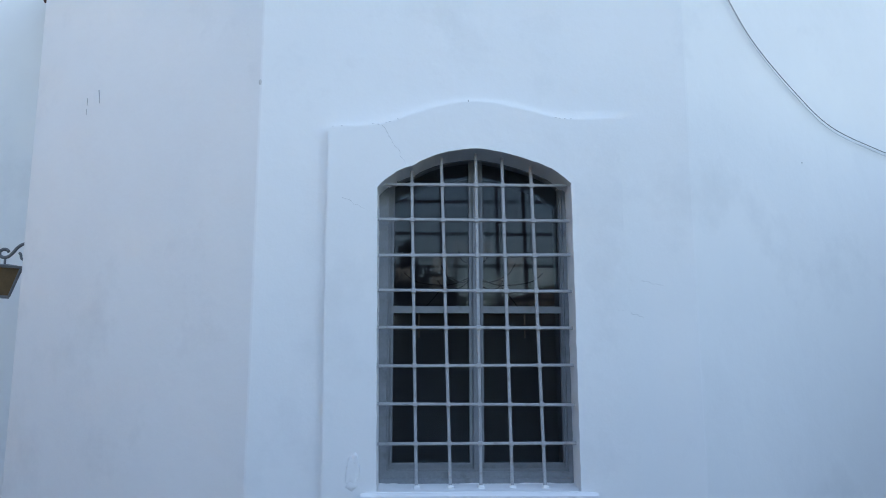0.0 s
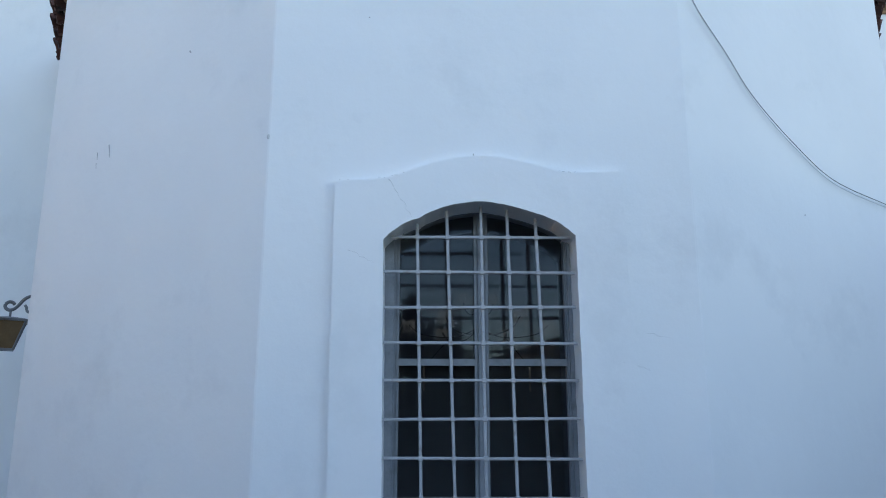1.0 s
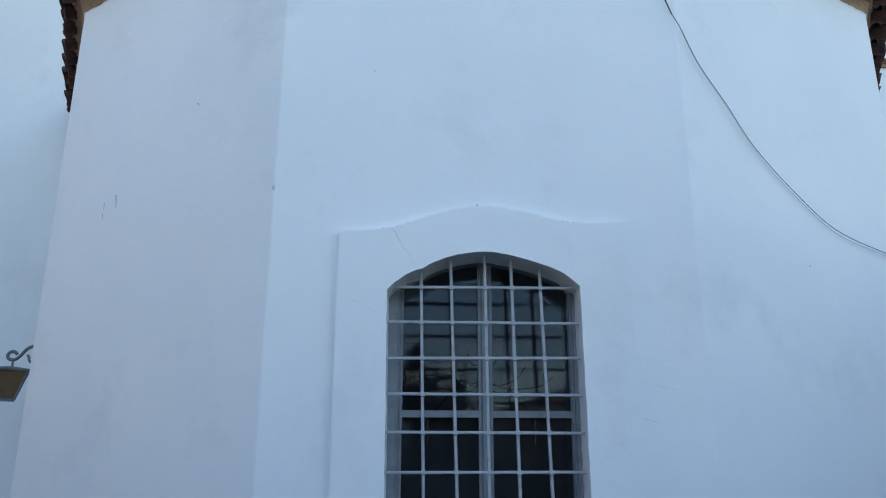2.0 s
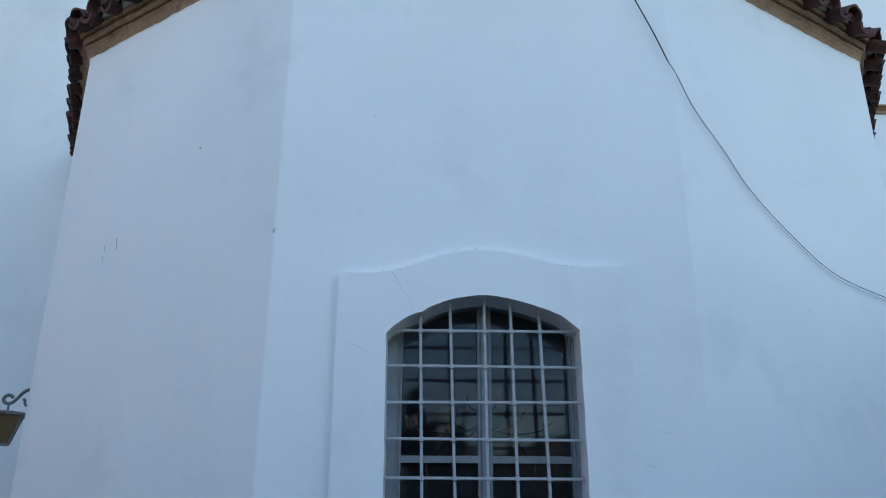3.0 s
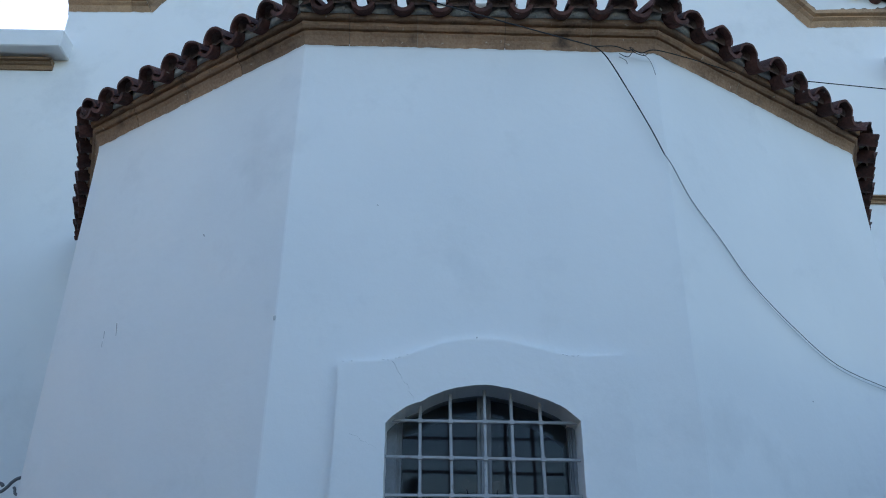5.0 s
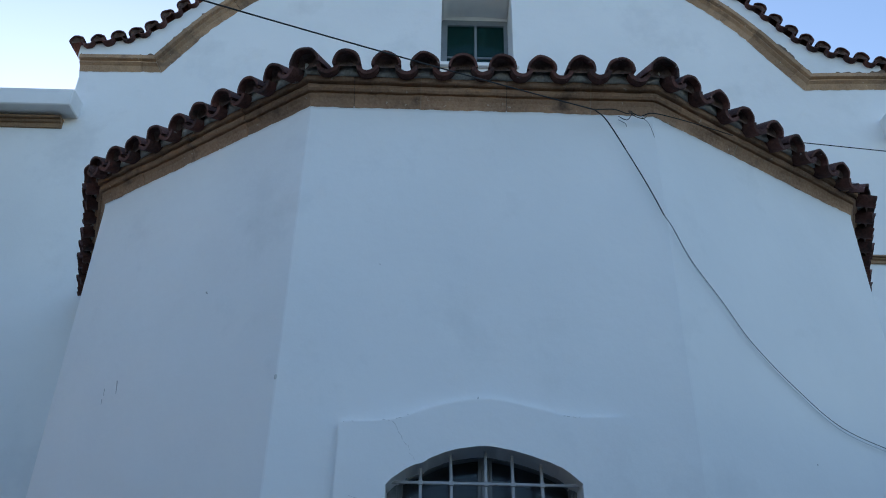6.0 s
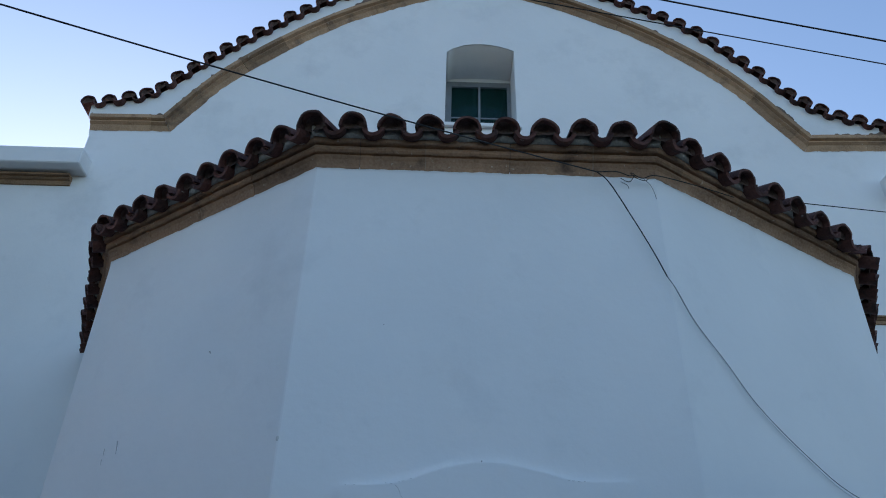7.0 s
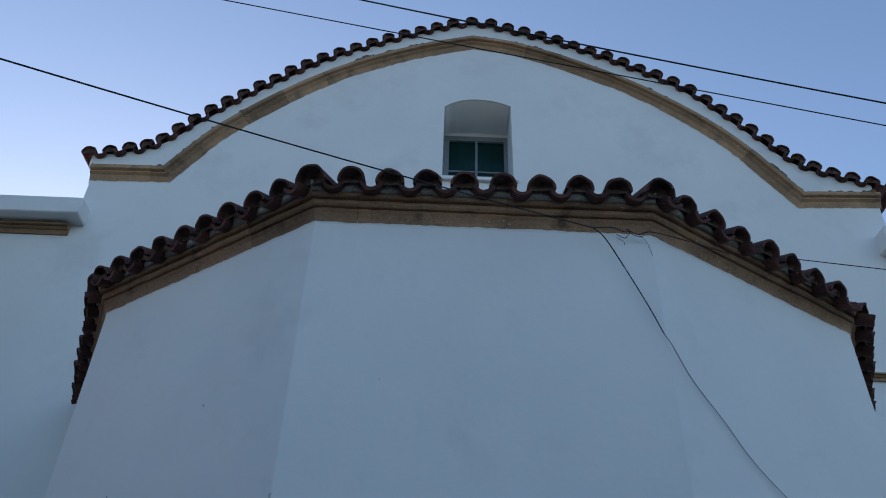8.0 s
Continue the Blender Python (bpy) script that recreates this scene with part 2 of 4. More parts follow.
for j in range(len(a)):
    bm.faces.new((a[j], a[(j + 1) % len(a)], b[(j + 1) % len(b)], b[j]))
wall = tagged(part("wall_apse", bm, PLASTER), "white limewashed five-sided apse wall with hairline cracks", "wall", kind="structure")

# raised plaster band round the window
SHOULDER = [(-0.757, 2.932), (-0.62, 2.942), (-0.497, 2.949), (-0.43, 2.965), (-0.33, 3.003), (-0.233, 3.041), (-0.13, 3.066), (-0.028, 3.077), (0.08, 3.072), (0.182, 3.056), (0.30, 3.028), (0.38, 3.002), (0.434, 2.989), (0.50, 2.984), (0.62, 2.990), (0.752, 2.998)]
band = plate(ragged([(-0.742, 0.92), (-0.752, 1.9), *SHOULDER, (0.768, 2.2), (0.775, 0.92)], 0.007, 0.05, 4.0), [[(x * 1.0, z) for x, z in OPENING]], -0.038, 0.02, 0.013)
tagged(part("window_surround", band, PLASTER, None), "raised white plaster band with a curved top", "window surround", kind="structure")

# ---------------------------------------------------------------- apse window
win = thing("window_1", "arched two-leaf casement with grey painted frame and dark glass", "window", kind="structure", at=(0, 0.155, 1.13))


def put(ob, parent):
    """Parts keep their places in the world under an empty that stands elsewhere."""
    if ob.parent is parent:
        ob.matrix_parent_inverse = Matrix.Translation(parent.location).inverted()
    return ob


def arch_loop(x0, x1, z0, drop):
    """An outline with level foot at z0 and a top that follows the arch, drop below it."""
    xs = [x0 + (x1 - x0) * i / 12 for i in range(13)]
    return [(x0, z0), *[(x, curve_top(ARCH, max(-0.46, min(0.46, x))) - drop) for x in xs], (x1, z0)]


FY = 0.155                                         # face of the fixed frame; the leaves lie further in
LEAF_Y = FY + 0.045
put(part("window_frame", plate(arch_loop(-0.53, 0.55, 1.10, -0.03), [arch_loop(-0.447, 0.482, 1.184, -0.004)], FY, FY + 0.14, 0.004), FRAME, win), win)
put(part("frame_rebate", plate(arch_loop(-0.52, 0.54, 1.11, -0.03), [arch_loop(-0.436, 0.472, 1.196, 0.004)], FY + 0.022, FY + 0.040, 0.003), FRAME, win), win)
put(part("bottom_board", box((-0.478, FY - 0.012, 1.118), (0.502, FY + 0.05, 1.156), 0.005), FRAME, win), win)
for x0, x1, g0, g1 in ((-0.449, 0.016, -0.418, -0.018), (0.018, 0.488, 0.056, 0.466)):
    leaf = put(part("casement", plate(arch_loop(x0, x1, 1.176, -0.012), [arch_loop(g0, g1, 2.020, 0.004), [(g0, 1.224), (g0, 2.002), (g1, 2.002), (g1, 1.224)]], LEAF_Y, LEAF_Y + 0.055, 0.004), FRAME, win), win)
    put(part("glazing_bead", plate([(g0, 1.992), (g0, 2.028), (g1, 2.028), (g1, 1.992)], [], LEAF_Y - 0.006, LEAF_Y + 0.012, 0.003), FRAME, leaf), win)
    for foot, head in ((1.224, 2.002), (2.020, None)):
        o = [(g0 - 0.012, foot - 0.012), (g0 - 0.012, 2.008), (g1 + 0.012, 2.008), (g1 + 0.012, foot - 0.012)] if head else arch_loop(g0 - 0.012, g1 + 0.012, foot - 0.012, -0.006)
        h = [(g0, foot), (g0, head), (g1, head), (g1, foot)] if head else arch_loop(g0, g1, foot, 0.004)
        put(part("glass_stop", plate(o, [h], LEAF_Y - 0.005, LEAF_Y + 0.004, 0.002), FRAME, leaf), win)
    for name, loop in (("pane", arch_loop(g0 - 0.005, g1 + 0.005, 2.014, 0.0)), ("pane", [(g0 - 0.005, 1.215), (g0 - 0.005, 2.007), (g1 + 0.005, 2.007), (g1 + 0.005, 1.215)])):
        p = put(part(name, plate(loop, [], LEAF_Y + 0.044, LEAF_Y + 0.048), PANE, leaf, "dark reflecting window glass"), win)
        p.visible_shadow = False
put(part("cover_strip", box((0.000, LEAF_Y - 0.014, 1.186), (0.034, LEAF_Y + 0.012, 2.765), 0.004), FRAME, win), win)

# sill: sloping plaster ledge with a lip in front of the band
bm = bmesh.new()
prof = [(-0.072, 1.02), (-0.072, 1.095), (-0.057, 1.106), (0.0, 1.112), (0.10, 1.122), (0.165, 1.132), (0.165, 1.05), (0.02, 1.02)]
ends = [[bm.verts.new((x * (1.0 if y < -0.03 else 0.87), y, z)) for y, z in prof] for x in (-0.556, 0.583)]
for i in range(len(prof)):
    bm.faces.new((ends[0][i], ends[0][(i + 1) % len(prof)], ends[1][(i + 1) % len(prof)], ends[1][i]))
for e in ends:
    bm.faces.new(e)
tagged(part("window_sill", bm, PLASTER), "white plastered window sill with worn lip", "window sill", kind="structure")

# ---------------------------------------------------------------- iron grille
grille = thing("window_grille", "grey painted iron grille of crossed square bars in the window opening", "window grille", at=(0, 0.06, 1.12))
GY = 0.06
UPRIGHTS = [(-0.323, 2.742, -0.291), (-0.165, 2.800, -0.123), (0.014, 2.824, 0.028), (0.154, 2.802, 0.183), (0.305, 2.758, 0.346)]
CROSS = [2.652, 2.464, 2.279, 2.094, 1.905, 1.714, 1.522, 1.331]


def bar(a, b, w, d, bevel=0.003):
    """A square bar from a to b."""
    a, b = Vector(a), Vector(b)
    bm = box((-w / 2, -d / 2, 0), (w / 2, d / 2, (b - a).length), bevel)
    bmesh.ops.transform(bm, matrix=Matrix.Translation(a) @ (b - a).to_track_quat("Z", "Y").to_matrix().to_4x4(), verts=bm.verts)
    return bm


def upright_x(u, z):
    return u[0] + (u[2] - u[0]) * (2.652 - z) / (2.652 - 1.125)


for u in UPRIGHTS:
    put(part("upright_bar", bar((u[2], GY + 0.004, 1.115), (upright_x(u, u[1] + 0.01), GY + 0.004, u[1] + 0.01), 0.0165, 0.016), IRON, grille), grille)
    put(part("mortar_foot", box((u[2] - 0.016, GY - 0.018, 1.112), (u[2] + 0.018, GY + 0.02, 1.131), 0.006), PLASTER, grille, "white plaster dab at the foot of a bar"), grille)
collar = box((-0.0118, -0.0125, -0.0115), (0.0118, 0.0115, 0.0115), 0.002)
first = None
for k, z in enumerate(CROSS):
    wob = 0.003 * math.sin(k * 2.3)
    put(part("cross_bar", bar((-0.505, GY - 0.006, z + wob), (0.508, GY - 0.006, z - wob), 0.012, 0.015), IRON, grille), grille)
    for u in UPRIGHTS:
        if first is None:
            first = put(part("collar", collar, IRON, grille), grille)
            c = first
        else:
            c = new("collar", first.data)
            c.parent = grille
            put(c, grille)
        c.location = (upright_x(u, z), GY - 0.002, z)

# ---------------------------------------------------------------- apse cornice
cornice = thing("cornice", "weathered yellow sandstone moulded cornice under the eaves", "cornice", kind="structure", at=(0, 0, TOP))
PROFILE = [(-0.02, 0.0), (0.004, -0.002), (0.012, 0.028), (0.026, 0.058), (0.040, 0.074), (0.044, 0.080), (0.032, 0.086), (0.033, 0.094), (0.054, 0.098), (0.067, 0.110), (0.071, 0.126), (0.064, 0.140), (0.058, 0.147), (0.086, 0.152), (0.094, 0.159), (0.097, 0.190), (-0.02, 0.190)]


SAG = [-0.045, -0.024, 0.010, 0.0, 0.0, 0.0]             # the cornice has sunk a little towards the main wall


def sunk(i, s):
    return SAG[i] + (SAG[i + 1] - SAG[i]) * s / facet(i)[3]


def cornice_block(i, s0, s1, shrink=0.0, worn=0.0):
    bm = bmesh.new()
    cuts = max(2, int((s1 - s0) / 0.05))
    rings = []
    for k in range(cuts + 1):
        s = s0 + (s1 - s0) * k / cuts
        ring = []
        for o, z in PROFILE:
            w = worn * (0.5 * noise.noise(Vector((s * 9 + i * 7, z * 30, o * 20))) + 0.5 * noise.noise(Vector((s * 31 + i * 7, z * 60, o * 40))))
            ring.append(bm.verts.new(on_facet(i, s, o - shrink + (w if o > 0 else 0), TOP + sunk(i, s) + z + (w * 0.6 if o > 0 and z < 0.18 else 0))))
        rings.append(ring)
    n = len(PROFILE)
    for a, b in zip(rings, rings[1:]):
        for j in range(n):
            bm.faces.new((a[j], a[(j + 1) % n], b[(j + 1) % n], b[j]))
    bm.faces.new(rings[0])
    bm.faces.new(rings[-1])
    return bm


JOINTS = {0: [0.6, 1.25], 1: [0.47, 1.02, 1.55], 2: [0.285, 0.723, 1.288, 1.845], 3: [0.22, 0.80, 1.40, 1.85], 4: [0.55, 1.2]}
for i in range(5):
    length = facet(i)[3]
    stops = [0.0, *JOINTS[i], length]
    for a, b in zip(stops, stops[1:]):
        g0, g1 = (0.0 if a == 0.0 else 0.0025), (0.0 if b == length else 0.0025)
        put(part("stone", cornice_block(i, a + g0, b - g1, random.uniform(-0.004, 0.004), 0.0075), GREY_STONE, cornice), cornice)
    put(part("mortar_bed", cornice_block(i, 0.0, length, 0.008), JOINT, cornice, "dark mortar in the joints"), cornice)

for i, s in ((1, 1.02), (2, 0.723), (2, 1.845), (3, 0.80), (3, 1.40)):   # joints pointed with pale mortar
    put(part("pointing", cornice_block(i, s - 0.004, s + 0.004, 0.0008, 0.008), POINTING, cornice, "pale mortar pointing"), cornice)

# ---------------------------------------------------------------- roof tiles
def tile_mesh(name, r0, r1, length, thick=0.014, cover=True, segs=8, sweep=180, seed=0.0, deep=0.020):
    """A curved clay tile, its wide mouth at the origin, running along +y."""
    bm = bmesh.new()
    rows = []
    for y, r in ((0.0, r0), (length, r1)):
        for t in (0.0, -thick):
            row = []
            for k in range(segs + 1):
                a = radians(90 - sweep / 2 + sweep * k / segs)
                row.append(bm.verts.new(((r + t) * math.cos(a), y, (r + t) * math.sin(a) * (1 if cover else -1))))
            rows.append(row)
    o0, i0, o1, i1 = rows
    for a, b in ((o0, o1), (i1, i0), (i0, o0), (o1, i1)):
        for k in range(segs):
            bm.faces.new((a[k], a[k + 1], b[k + 1], b[k]))
    for k in (0, segs):
        bm.faces.new((o0[k], i0[k], i1[k], o1[k]))
    if cover:                                      # mortar plug set back in the mouth
        plug = [bm.verts.new((0.98 * v.co.x, deep + 0.008 * math.sin(5 * v.co.x / r0), 0.98 * v.co.z)) for v in i0]
        hub = bm.verts.new((0.0, deep + 0.03, 0.45 * r0))
        ring = plug
        for a, b in zip(ring, ring[1:] + ring[:1]):
            bm.faces.new((a, b, hub)).material_index = 1
    for v in bm.verts:                             # hand-made: edges and curve a little uneven
        q = Vector((v.co.x * 16, v.co.y * 3 + seed, v.co.z * 16))
        v.co += Vector((0.005 * noise.noise(q), 0.010 * noise.noise(q + Vector((7, 3, 1))), 0.006 * noise.noise(q + Vector((2, 9, 4)))))
    bmesh.ops.recalc_face_normals(bm, faces=bm.faces)
    me = bpy.data.meshes.new(name)
    bm.to_mesh(me)
    bm.free()
    me.materials.append(TILE)
    me.materials.append(PLUG)
    me.shade_smooth()
    me.set_sharp_from_angle(angle=radians(40))
    return me


COVERS = [tile_mesh("cover_tile", 0.096, 0.082, 0.45, thick=0.015, segs=13, deep=0.055, seed=11.0 * k) for k in range(5)]
PANS = [tile_mesh("pan_tile", 0.076, 0.088, 0.45, thick=0.026, cover=False, sweep=152, segs=12, seed=5.0 + 13.0 * k) for k in range(5)]
HIP = tile_mesh("hip_tile", 0.110, 0.09, 0.45, segs=13, sweep=185, deep=0.07)


def piece(name, me, m, parent):
    ob = new(name, me)
    ob.parent = parent
    ob.matrix_parent_inverse = Matrix.Translation(parent.location).inverted()
    ob.matrix_basis = m
    return ob


MORE = [0, 1, 0, -1, 0]                            # tiles more or fewer than the usual spacing gives
STRETCH = [1.0, 1.035, 0.962, 0.96, 1.0]              # how the rows were spaced out by hand, side by side
SLIDE = [0.0, -0.052, 0.003, -0.075, 0.0]
EAVE, LIP_Z = 0.205, 5.255                          # how far the tiles stand out, and the height of the cover tiles' feet
EAVE_Z = [LIP_Z - 0.06, LIP_Z - 0.05, LIP_Z - 0.008, LIP_Z - 0.012, LIP_Z - 0.075, LIP_Z - 0.10]   # the eaves sag towards the main wall
PEAK = Vector((0.12, WALL_Y, 6.42))
roof = thing("apse_roof", "apse roof of weathered red-brown clay barrel tiles", "roof", kind="structure", at=(0, 1.5, LIP_Z))
joined = []                                        # matrices and meshes of the courses higher up
for i in range(5):
    a, d, n, length, h0, h1 = facet(i)
    drop = 0.035 if i == 0 else 0.0
    reach_out = EAVE - (0.03 if i == 0 else 0.0)
    A, B = on_facet(i, 0, reach_out, EAVE_Z[i] - drop), on_facet(i, length, reach_out, EAVE_Z[i + 1] - drop)
    along = (B - A).normalized()
    normal = along.cross(PEAK - A).normalized()
    if normal.z < 0:
        normal.negate()
    up = normal.cross(along).normalized()
    if up.z < 0:
        up.negate()
    span = (B - A).length
    count = max(6, round(span / 0.252)) + MORE[i]
    step = span / count
    base = Matrix((along, up, normal)).transposed()

    def reach(u):
        """How far up the slope the roof goes from a point of the eave."""
        w = (PEAK - A).dot(along)
        h = (PEAK - A).dot(up)
        side = u / w if u < w else (span - u) / max(1e-6, span - w)
        return h * max(0.0, side)

    for k in range(count * 2 - 1):
        u = span / 2 + SLIDE[i] + (step * (k + 1) / 2 - span / 2) * STRETCH[i]
        is_cover = k % 2 == 1
        u = u if is_cover else max(0.12, min(span - 0.12, u))
        far = reach(u)
        course = 0
        while course * 0.36 < max(0.3, far - 0.1):
            me = random.choice(COVERS if is_cover else PANS)
            jit = [random.uniform(-1, 1) for _ in range(5)]
            at = A + along * (u + 0.006 * jit[0]) + up * (course * 0.36 + (0.0 if is_cover else 0.004) + 0.014 * jit[1]) + normal * ((0.014 if is_cover else 0.030) + 0.004 * jit[2])
            m = Matrix.Translation(at) @ (base @ Euler((radians(2.0 + jit[3]), 0, radians(1.6 * jit[4]))).to_matrix()).to_4x4()
            if course == 0:
                piece("roof_tile", me, m, roof)
            else:
                joined.append((me, m))
            course += 1
for j in range(1, 5):                              # hips
    p = PLAN[j]
    n = (facet(j - 1)[2] + facet(j)[2]).normalized()
    out = EAVE / math.cos(math.atan(facet(j)[4]))
    out -= {1: 0.045, 4: 0.075}.get(j, 0.0)
    foot = Vector((p.x + n.x * (out + 0.01) + {2: 0.028, 3: -0.01}.get(j, 0.0), p.y + n.y * (out + 0.01), EAVE_Z[j] - (0.02 if j in (1, 4) else 0.004)))
    way = (PEAK - foot).normalized()
    side = way.cross(Vector((0, 0, 1))).normalized()
    m3 = Matrix((side, way, side.cross(way))).transposed()
    for c in range(int((PEAK - foot).length / 0.37)):
        m = Matrix.Translation(foot + way * (0.37 * c) + Vector((0, 0, 0.01))) @ m3.to_4x4()
        if c == 0:
            piece("hip_tile", HIP, m, roof)
        else:
            joined.append((HIP, m))


def join_pieces(name, items, mat, parent):
    """Many pieces as one mesh."""
    verts, faces, off = [], [], 0
    cache = {}
    for me, m in items:
        if me.name not in cache:
            cache[me.name] = ([v.co.copy() for v in me.vertices], [tuple(p.vertices) for p in me.polygons])
        vs, fs = cache[me.name]
        verts += [m @ v for v in vs]
        faces += [tuple(q + off for q in f) for f in fs]
        off += len(vs)
    me = bpy.data.meshes.new(name)
    me.from_pydata(verts, [], faces)
    me.materials.append(mat)
    me.shade_smooth()
    me.set_sharp_from_angle(angle=radians(40))
    ob = new(name, me)
    ob.parent = parent
    ob.matrix_parent_inverse = Matrix.Translation(parent.location).inverted()
    return tagged(ob, kind="stuff")


join_pieces("upper_tiles", joined, TILE, roof)

# mortar packing between cornice and tiles, and the deck under the tiles
bm = bmesh.new()
for i in range(5):
    length = facet(i)[3]
    lead, span = EAVE * facet(i)[4], length + EAVE * (facet(i)[4] + facet(i)[5])
    count = max(6, round(span / 0.252)) + MORE[i]
    rings = []
    cuts = 110
    for k in range(cuts + 1):
        s = length * k / cuts
        low = sunk(i, s)
        lip = EAVE_Z[i] + (EAVE_Z[i + 1] - EAVE_Z[i]) * s / length
        phase = ((s + lead - span / 2 - SLIDE[i]) / STRETCH[i] + span / 2) / span * count   # whole numbers lie under the cover tiles
        swell = 0.5 + 0.5 * math.cos(2 * math.pi * phase)
        prof = [(0.0, TOP + low + 0.184), (0.082, TOP + low + 0.182), (0.092, TOP + low + 0.189), (0.096 + 0.016 * swell, lip + 0.004), (0.096 + 0.038 * swell, lip + 0.030), (0.086 + 0.058 * swell, lip + 0.062), (0.075 + 0.055 * swell, lip + 0.085 + 0.012 * swell), (0.0, lip + 0.11)]
        ring = []
        for o, z in prof:
            w = noise.noise(Vector((s * 9 + i * 11, z * 14, o * 9))) * 0.014 + noise.noise(Vector((s * 33 + i * 5, z * 40, o * 30))) * 0.007 if 0.08 < o else 0
            ring.append(bm.verts.new(on_facet(i, s, o + w, max(z + w * 0.5, TOP + low + 0.181))))
        rings.append(ring)
    for a, b in zip(rings, rings[1:]):
        for j in range(7):
            bm.faces.new((a[j], a[j + 1], b[j + 1], b[j]))
put(part("mortar_packing", bm, MORTAR, roof, "rough grey mortar packed under the eave tiles", True), roof)
bm = bmesh.new()
tip = bm.verts.new(PEAK)
eave = [bm.verts.new(on_facet(i, 0, 0.06, EAVE_Z[i] + 0.05)) for i in range(5)] + [bm.verts.new(on_facet(4, facet(4)[3], 0.06, EAVE_Z[5] + 0.05))]
for a, b in zip(eave, eave[1:]):
    bm.faces.new((a, b, tip))
bmesh.ops.solidify(bm, geom=bm.faces[:], thickness=0.03)
put(part("roof_deck", bm, MORTAR, roof), roof)

# ---------------------------------------------------------------- gable wall
KNEE_L, KNEE_R, APEX = -3.59, 4.085, 0.10
STONE_LINE = [(-4.545, 8.155), (-3.59, 8.165), (-3.33, 8.56), (-3.11, 8.885), (-2.87, 9.16), (-2.425, 9.585), (-1.95, 9.975), (-1.37, 10.35), (-0.60, 10.71), (0.10, 10.935), (0.60, 10.845), (1.08, 10.675), (1.39, 10.535), (2.14, 10.145), (2.70, 9.745), (3.165, 9.345), (3.524, 8.93), (3.744, 8.61), (4.085, 8.147), (5.084, 8.195)]
TILE_LINE = [(-4.60, 8.385), (-4.2, 8.46), (-3.80, 8.62), (-3.21, 9.24), (-2.6, 9.80), (-1.86, 10.40), (-1.0, 10.86), (-0.4, 11.13), (0.094, 11.28), (0.6, 11.16), (1.41, 10.87), (2.2, 10.48), (2.909, 10.05), (3.35, 9.60), (3.75, 9.16), (4.145, 8.72), (4.65, 8.49), (5.25, 8.34)]
tile_curve = [(v.x, v.z) for v in spline([(x, 0, z) for x, z in TILE_LINE], 6)]
GW = [(-0.277, 8.43), (-0.277, 9.715), (-0.20, 9.782), (-0.06, 9.85), (0.06, 9.875), (0.168, 9.883), (0.28, 9.875), (0.40, 9.853), (0.52, 9.81), (0.607, 9.77), (0.614, 8.43)]
inside = [(x, z - 0.03) for x, z in tile_curve if -4.5 < x < 5.05]
outline = [(-4.545, 0.0), (-4.545, 8.34), *inside, (5.084, 8.34), (5.084, 0.0)]
tagged(part("wall_gable", plate(outline, [GW], WALL_Y, WALL_Y + 0.6), PLASTER), "white plastered curved gable wall above the apse", "wall", kind="structure")
tagged(part("wall_left", box((-16, WALL_Y, 0), (-4.545, WALL_Y + 0.6, 7.44)), PLASTER), "white plastered wall of the side aisle", "wall", kind="structure")
tagged(part("wall_right", box((5.084, WALL_Y, 0), (16, WALL_Y + 0.6, 7.42)), PLASTER), "white plastered wall of the side aisle", "wall", kind="structure")
tagged(part("wall_nave_left", box((-4.545, WALL_Y + 0.6, 0), (-4.0, 17, 8.2)), PLASTER), "white plastered nave wall", "wall", kind="structure")
tagged(part("wall_nave_right", box((4.55, WALL_Y + 0.6, 0), (5.084, 17, 8.2)), PLASTER), "white plastered nave wall", "wall", kind="structure")
tagged(part("wall_west", plate(outline, [], 17.0, 17.5), PLASTER), "white plastered west gable wall", "wall", kind="structure")

# slabs of the flat side roofs and the stone mouldings under them
tagged(part("roof_slab_left", box((-16, WALL_Y - 0.25, 7.442), (-4.40, 17, 7.674), 0.012), PLASTER), "white plastered flat roof slab standing out over the aisle wall", "roof slab", kind="structure")
tagged(part("roof_slab_right", box((4.87, WALL_Y - 0.25, 7.44), (16, 17, 7.74), 0.03), PLASTER), "white plastered flat roof slab standing out over the aisle wall", "roof slab", kind="structure")


def straight_moulding(name, x0, x1, z0, height, depth, joints, label):
    root = thing(name, label, "cornice", kind="structure", at=(x0, WALL_Y, z0))
    stops = [x0, *joints, x1]
    for a, b in zip(stops, stops[1:]):
        bm = bmesh.new()
        prof = [(0.01, 0.0), (-0.02, 0.0), (-0.30 * depth, 0.45 * height), (-0.55 * depth, 0.50 * height), (-0.72 * depth, 0.62 * height), (-0.6 * depth, 0.74 * height), (-depth, 0.80 * height), (-depth, height), (0.01, height)]
        rings = [[bm.verts.new((x, WALL_Y + o, z0 + z)) for o, z in prof] for x in (a + 0.002, b - 0.002)]
        for j in range(len(prof)):
            bm.faces.new((rings[0][j], rings[0][(j + 1) % len(prof)], rings[1][(j + 1) % len(prof)], rings[1][j]))
        for r in rings:
            bm.faces.new(r)
        put(part("stone", bm, STONE, root), root)


straight_moulding("aisle_cornice", -9.0, -4.55, 7.295, 0.112, 0.10, [-8.2, -7.4, -6.6, -5.75], "brown sandstone moulding under the aisle roof slab")
straight_moulding("aisle_cornice", 3.95, 9.0, 5.785, 0.075, 0.07, [4.9, 5.8, 6.9], "brown sandstone string course on the aisle wall")

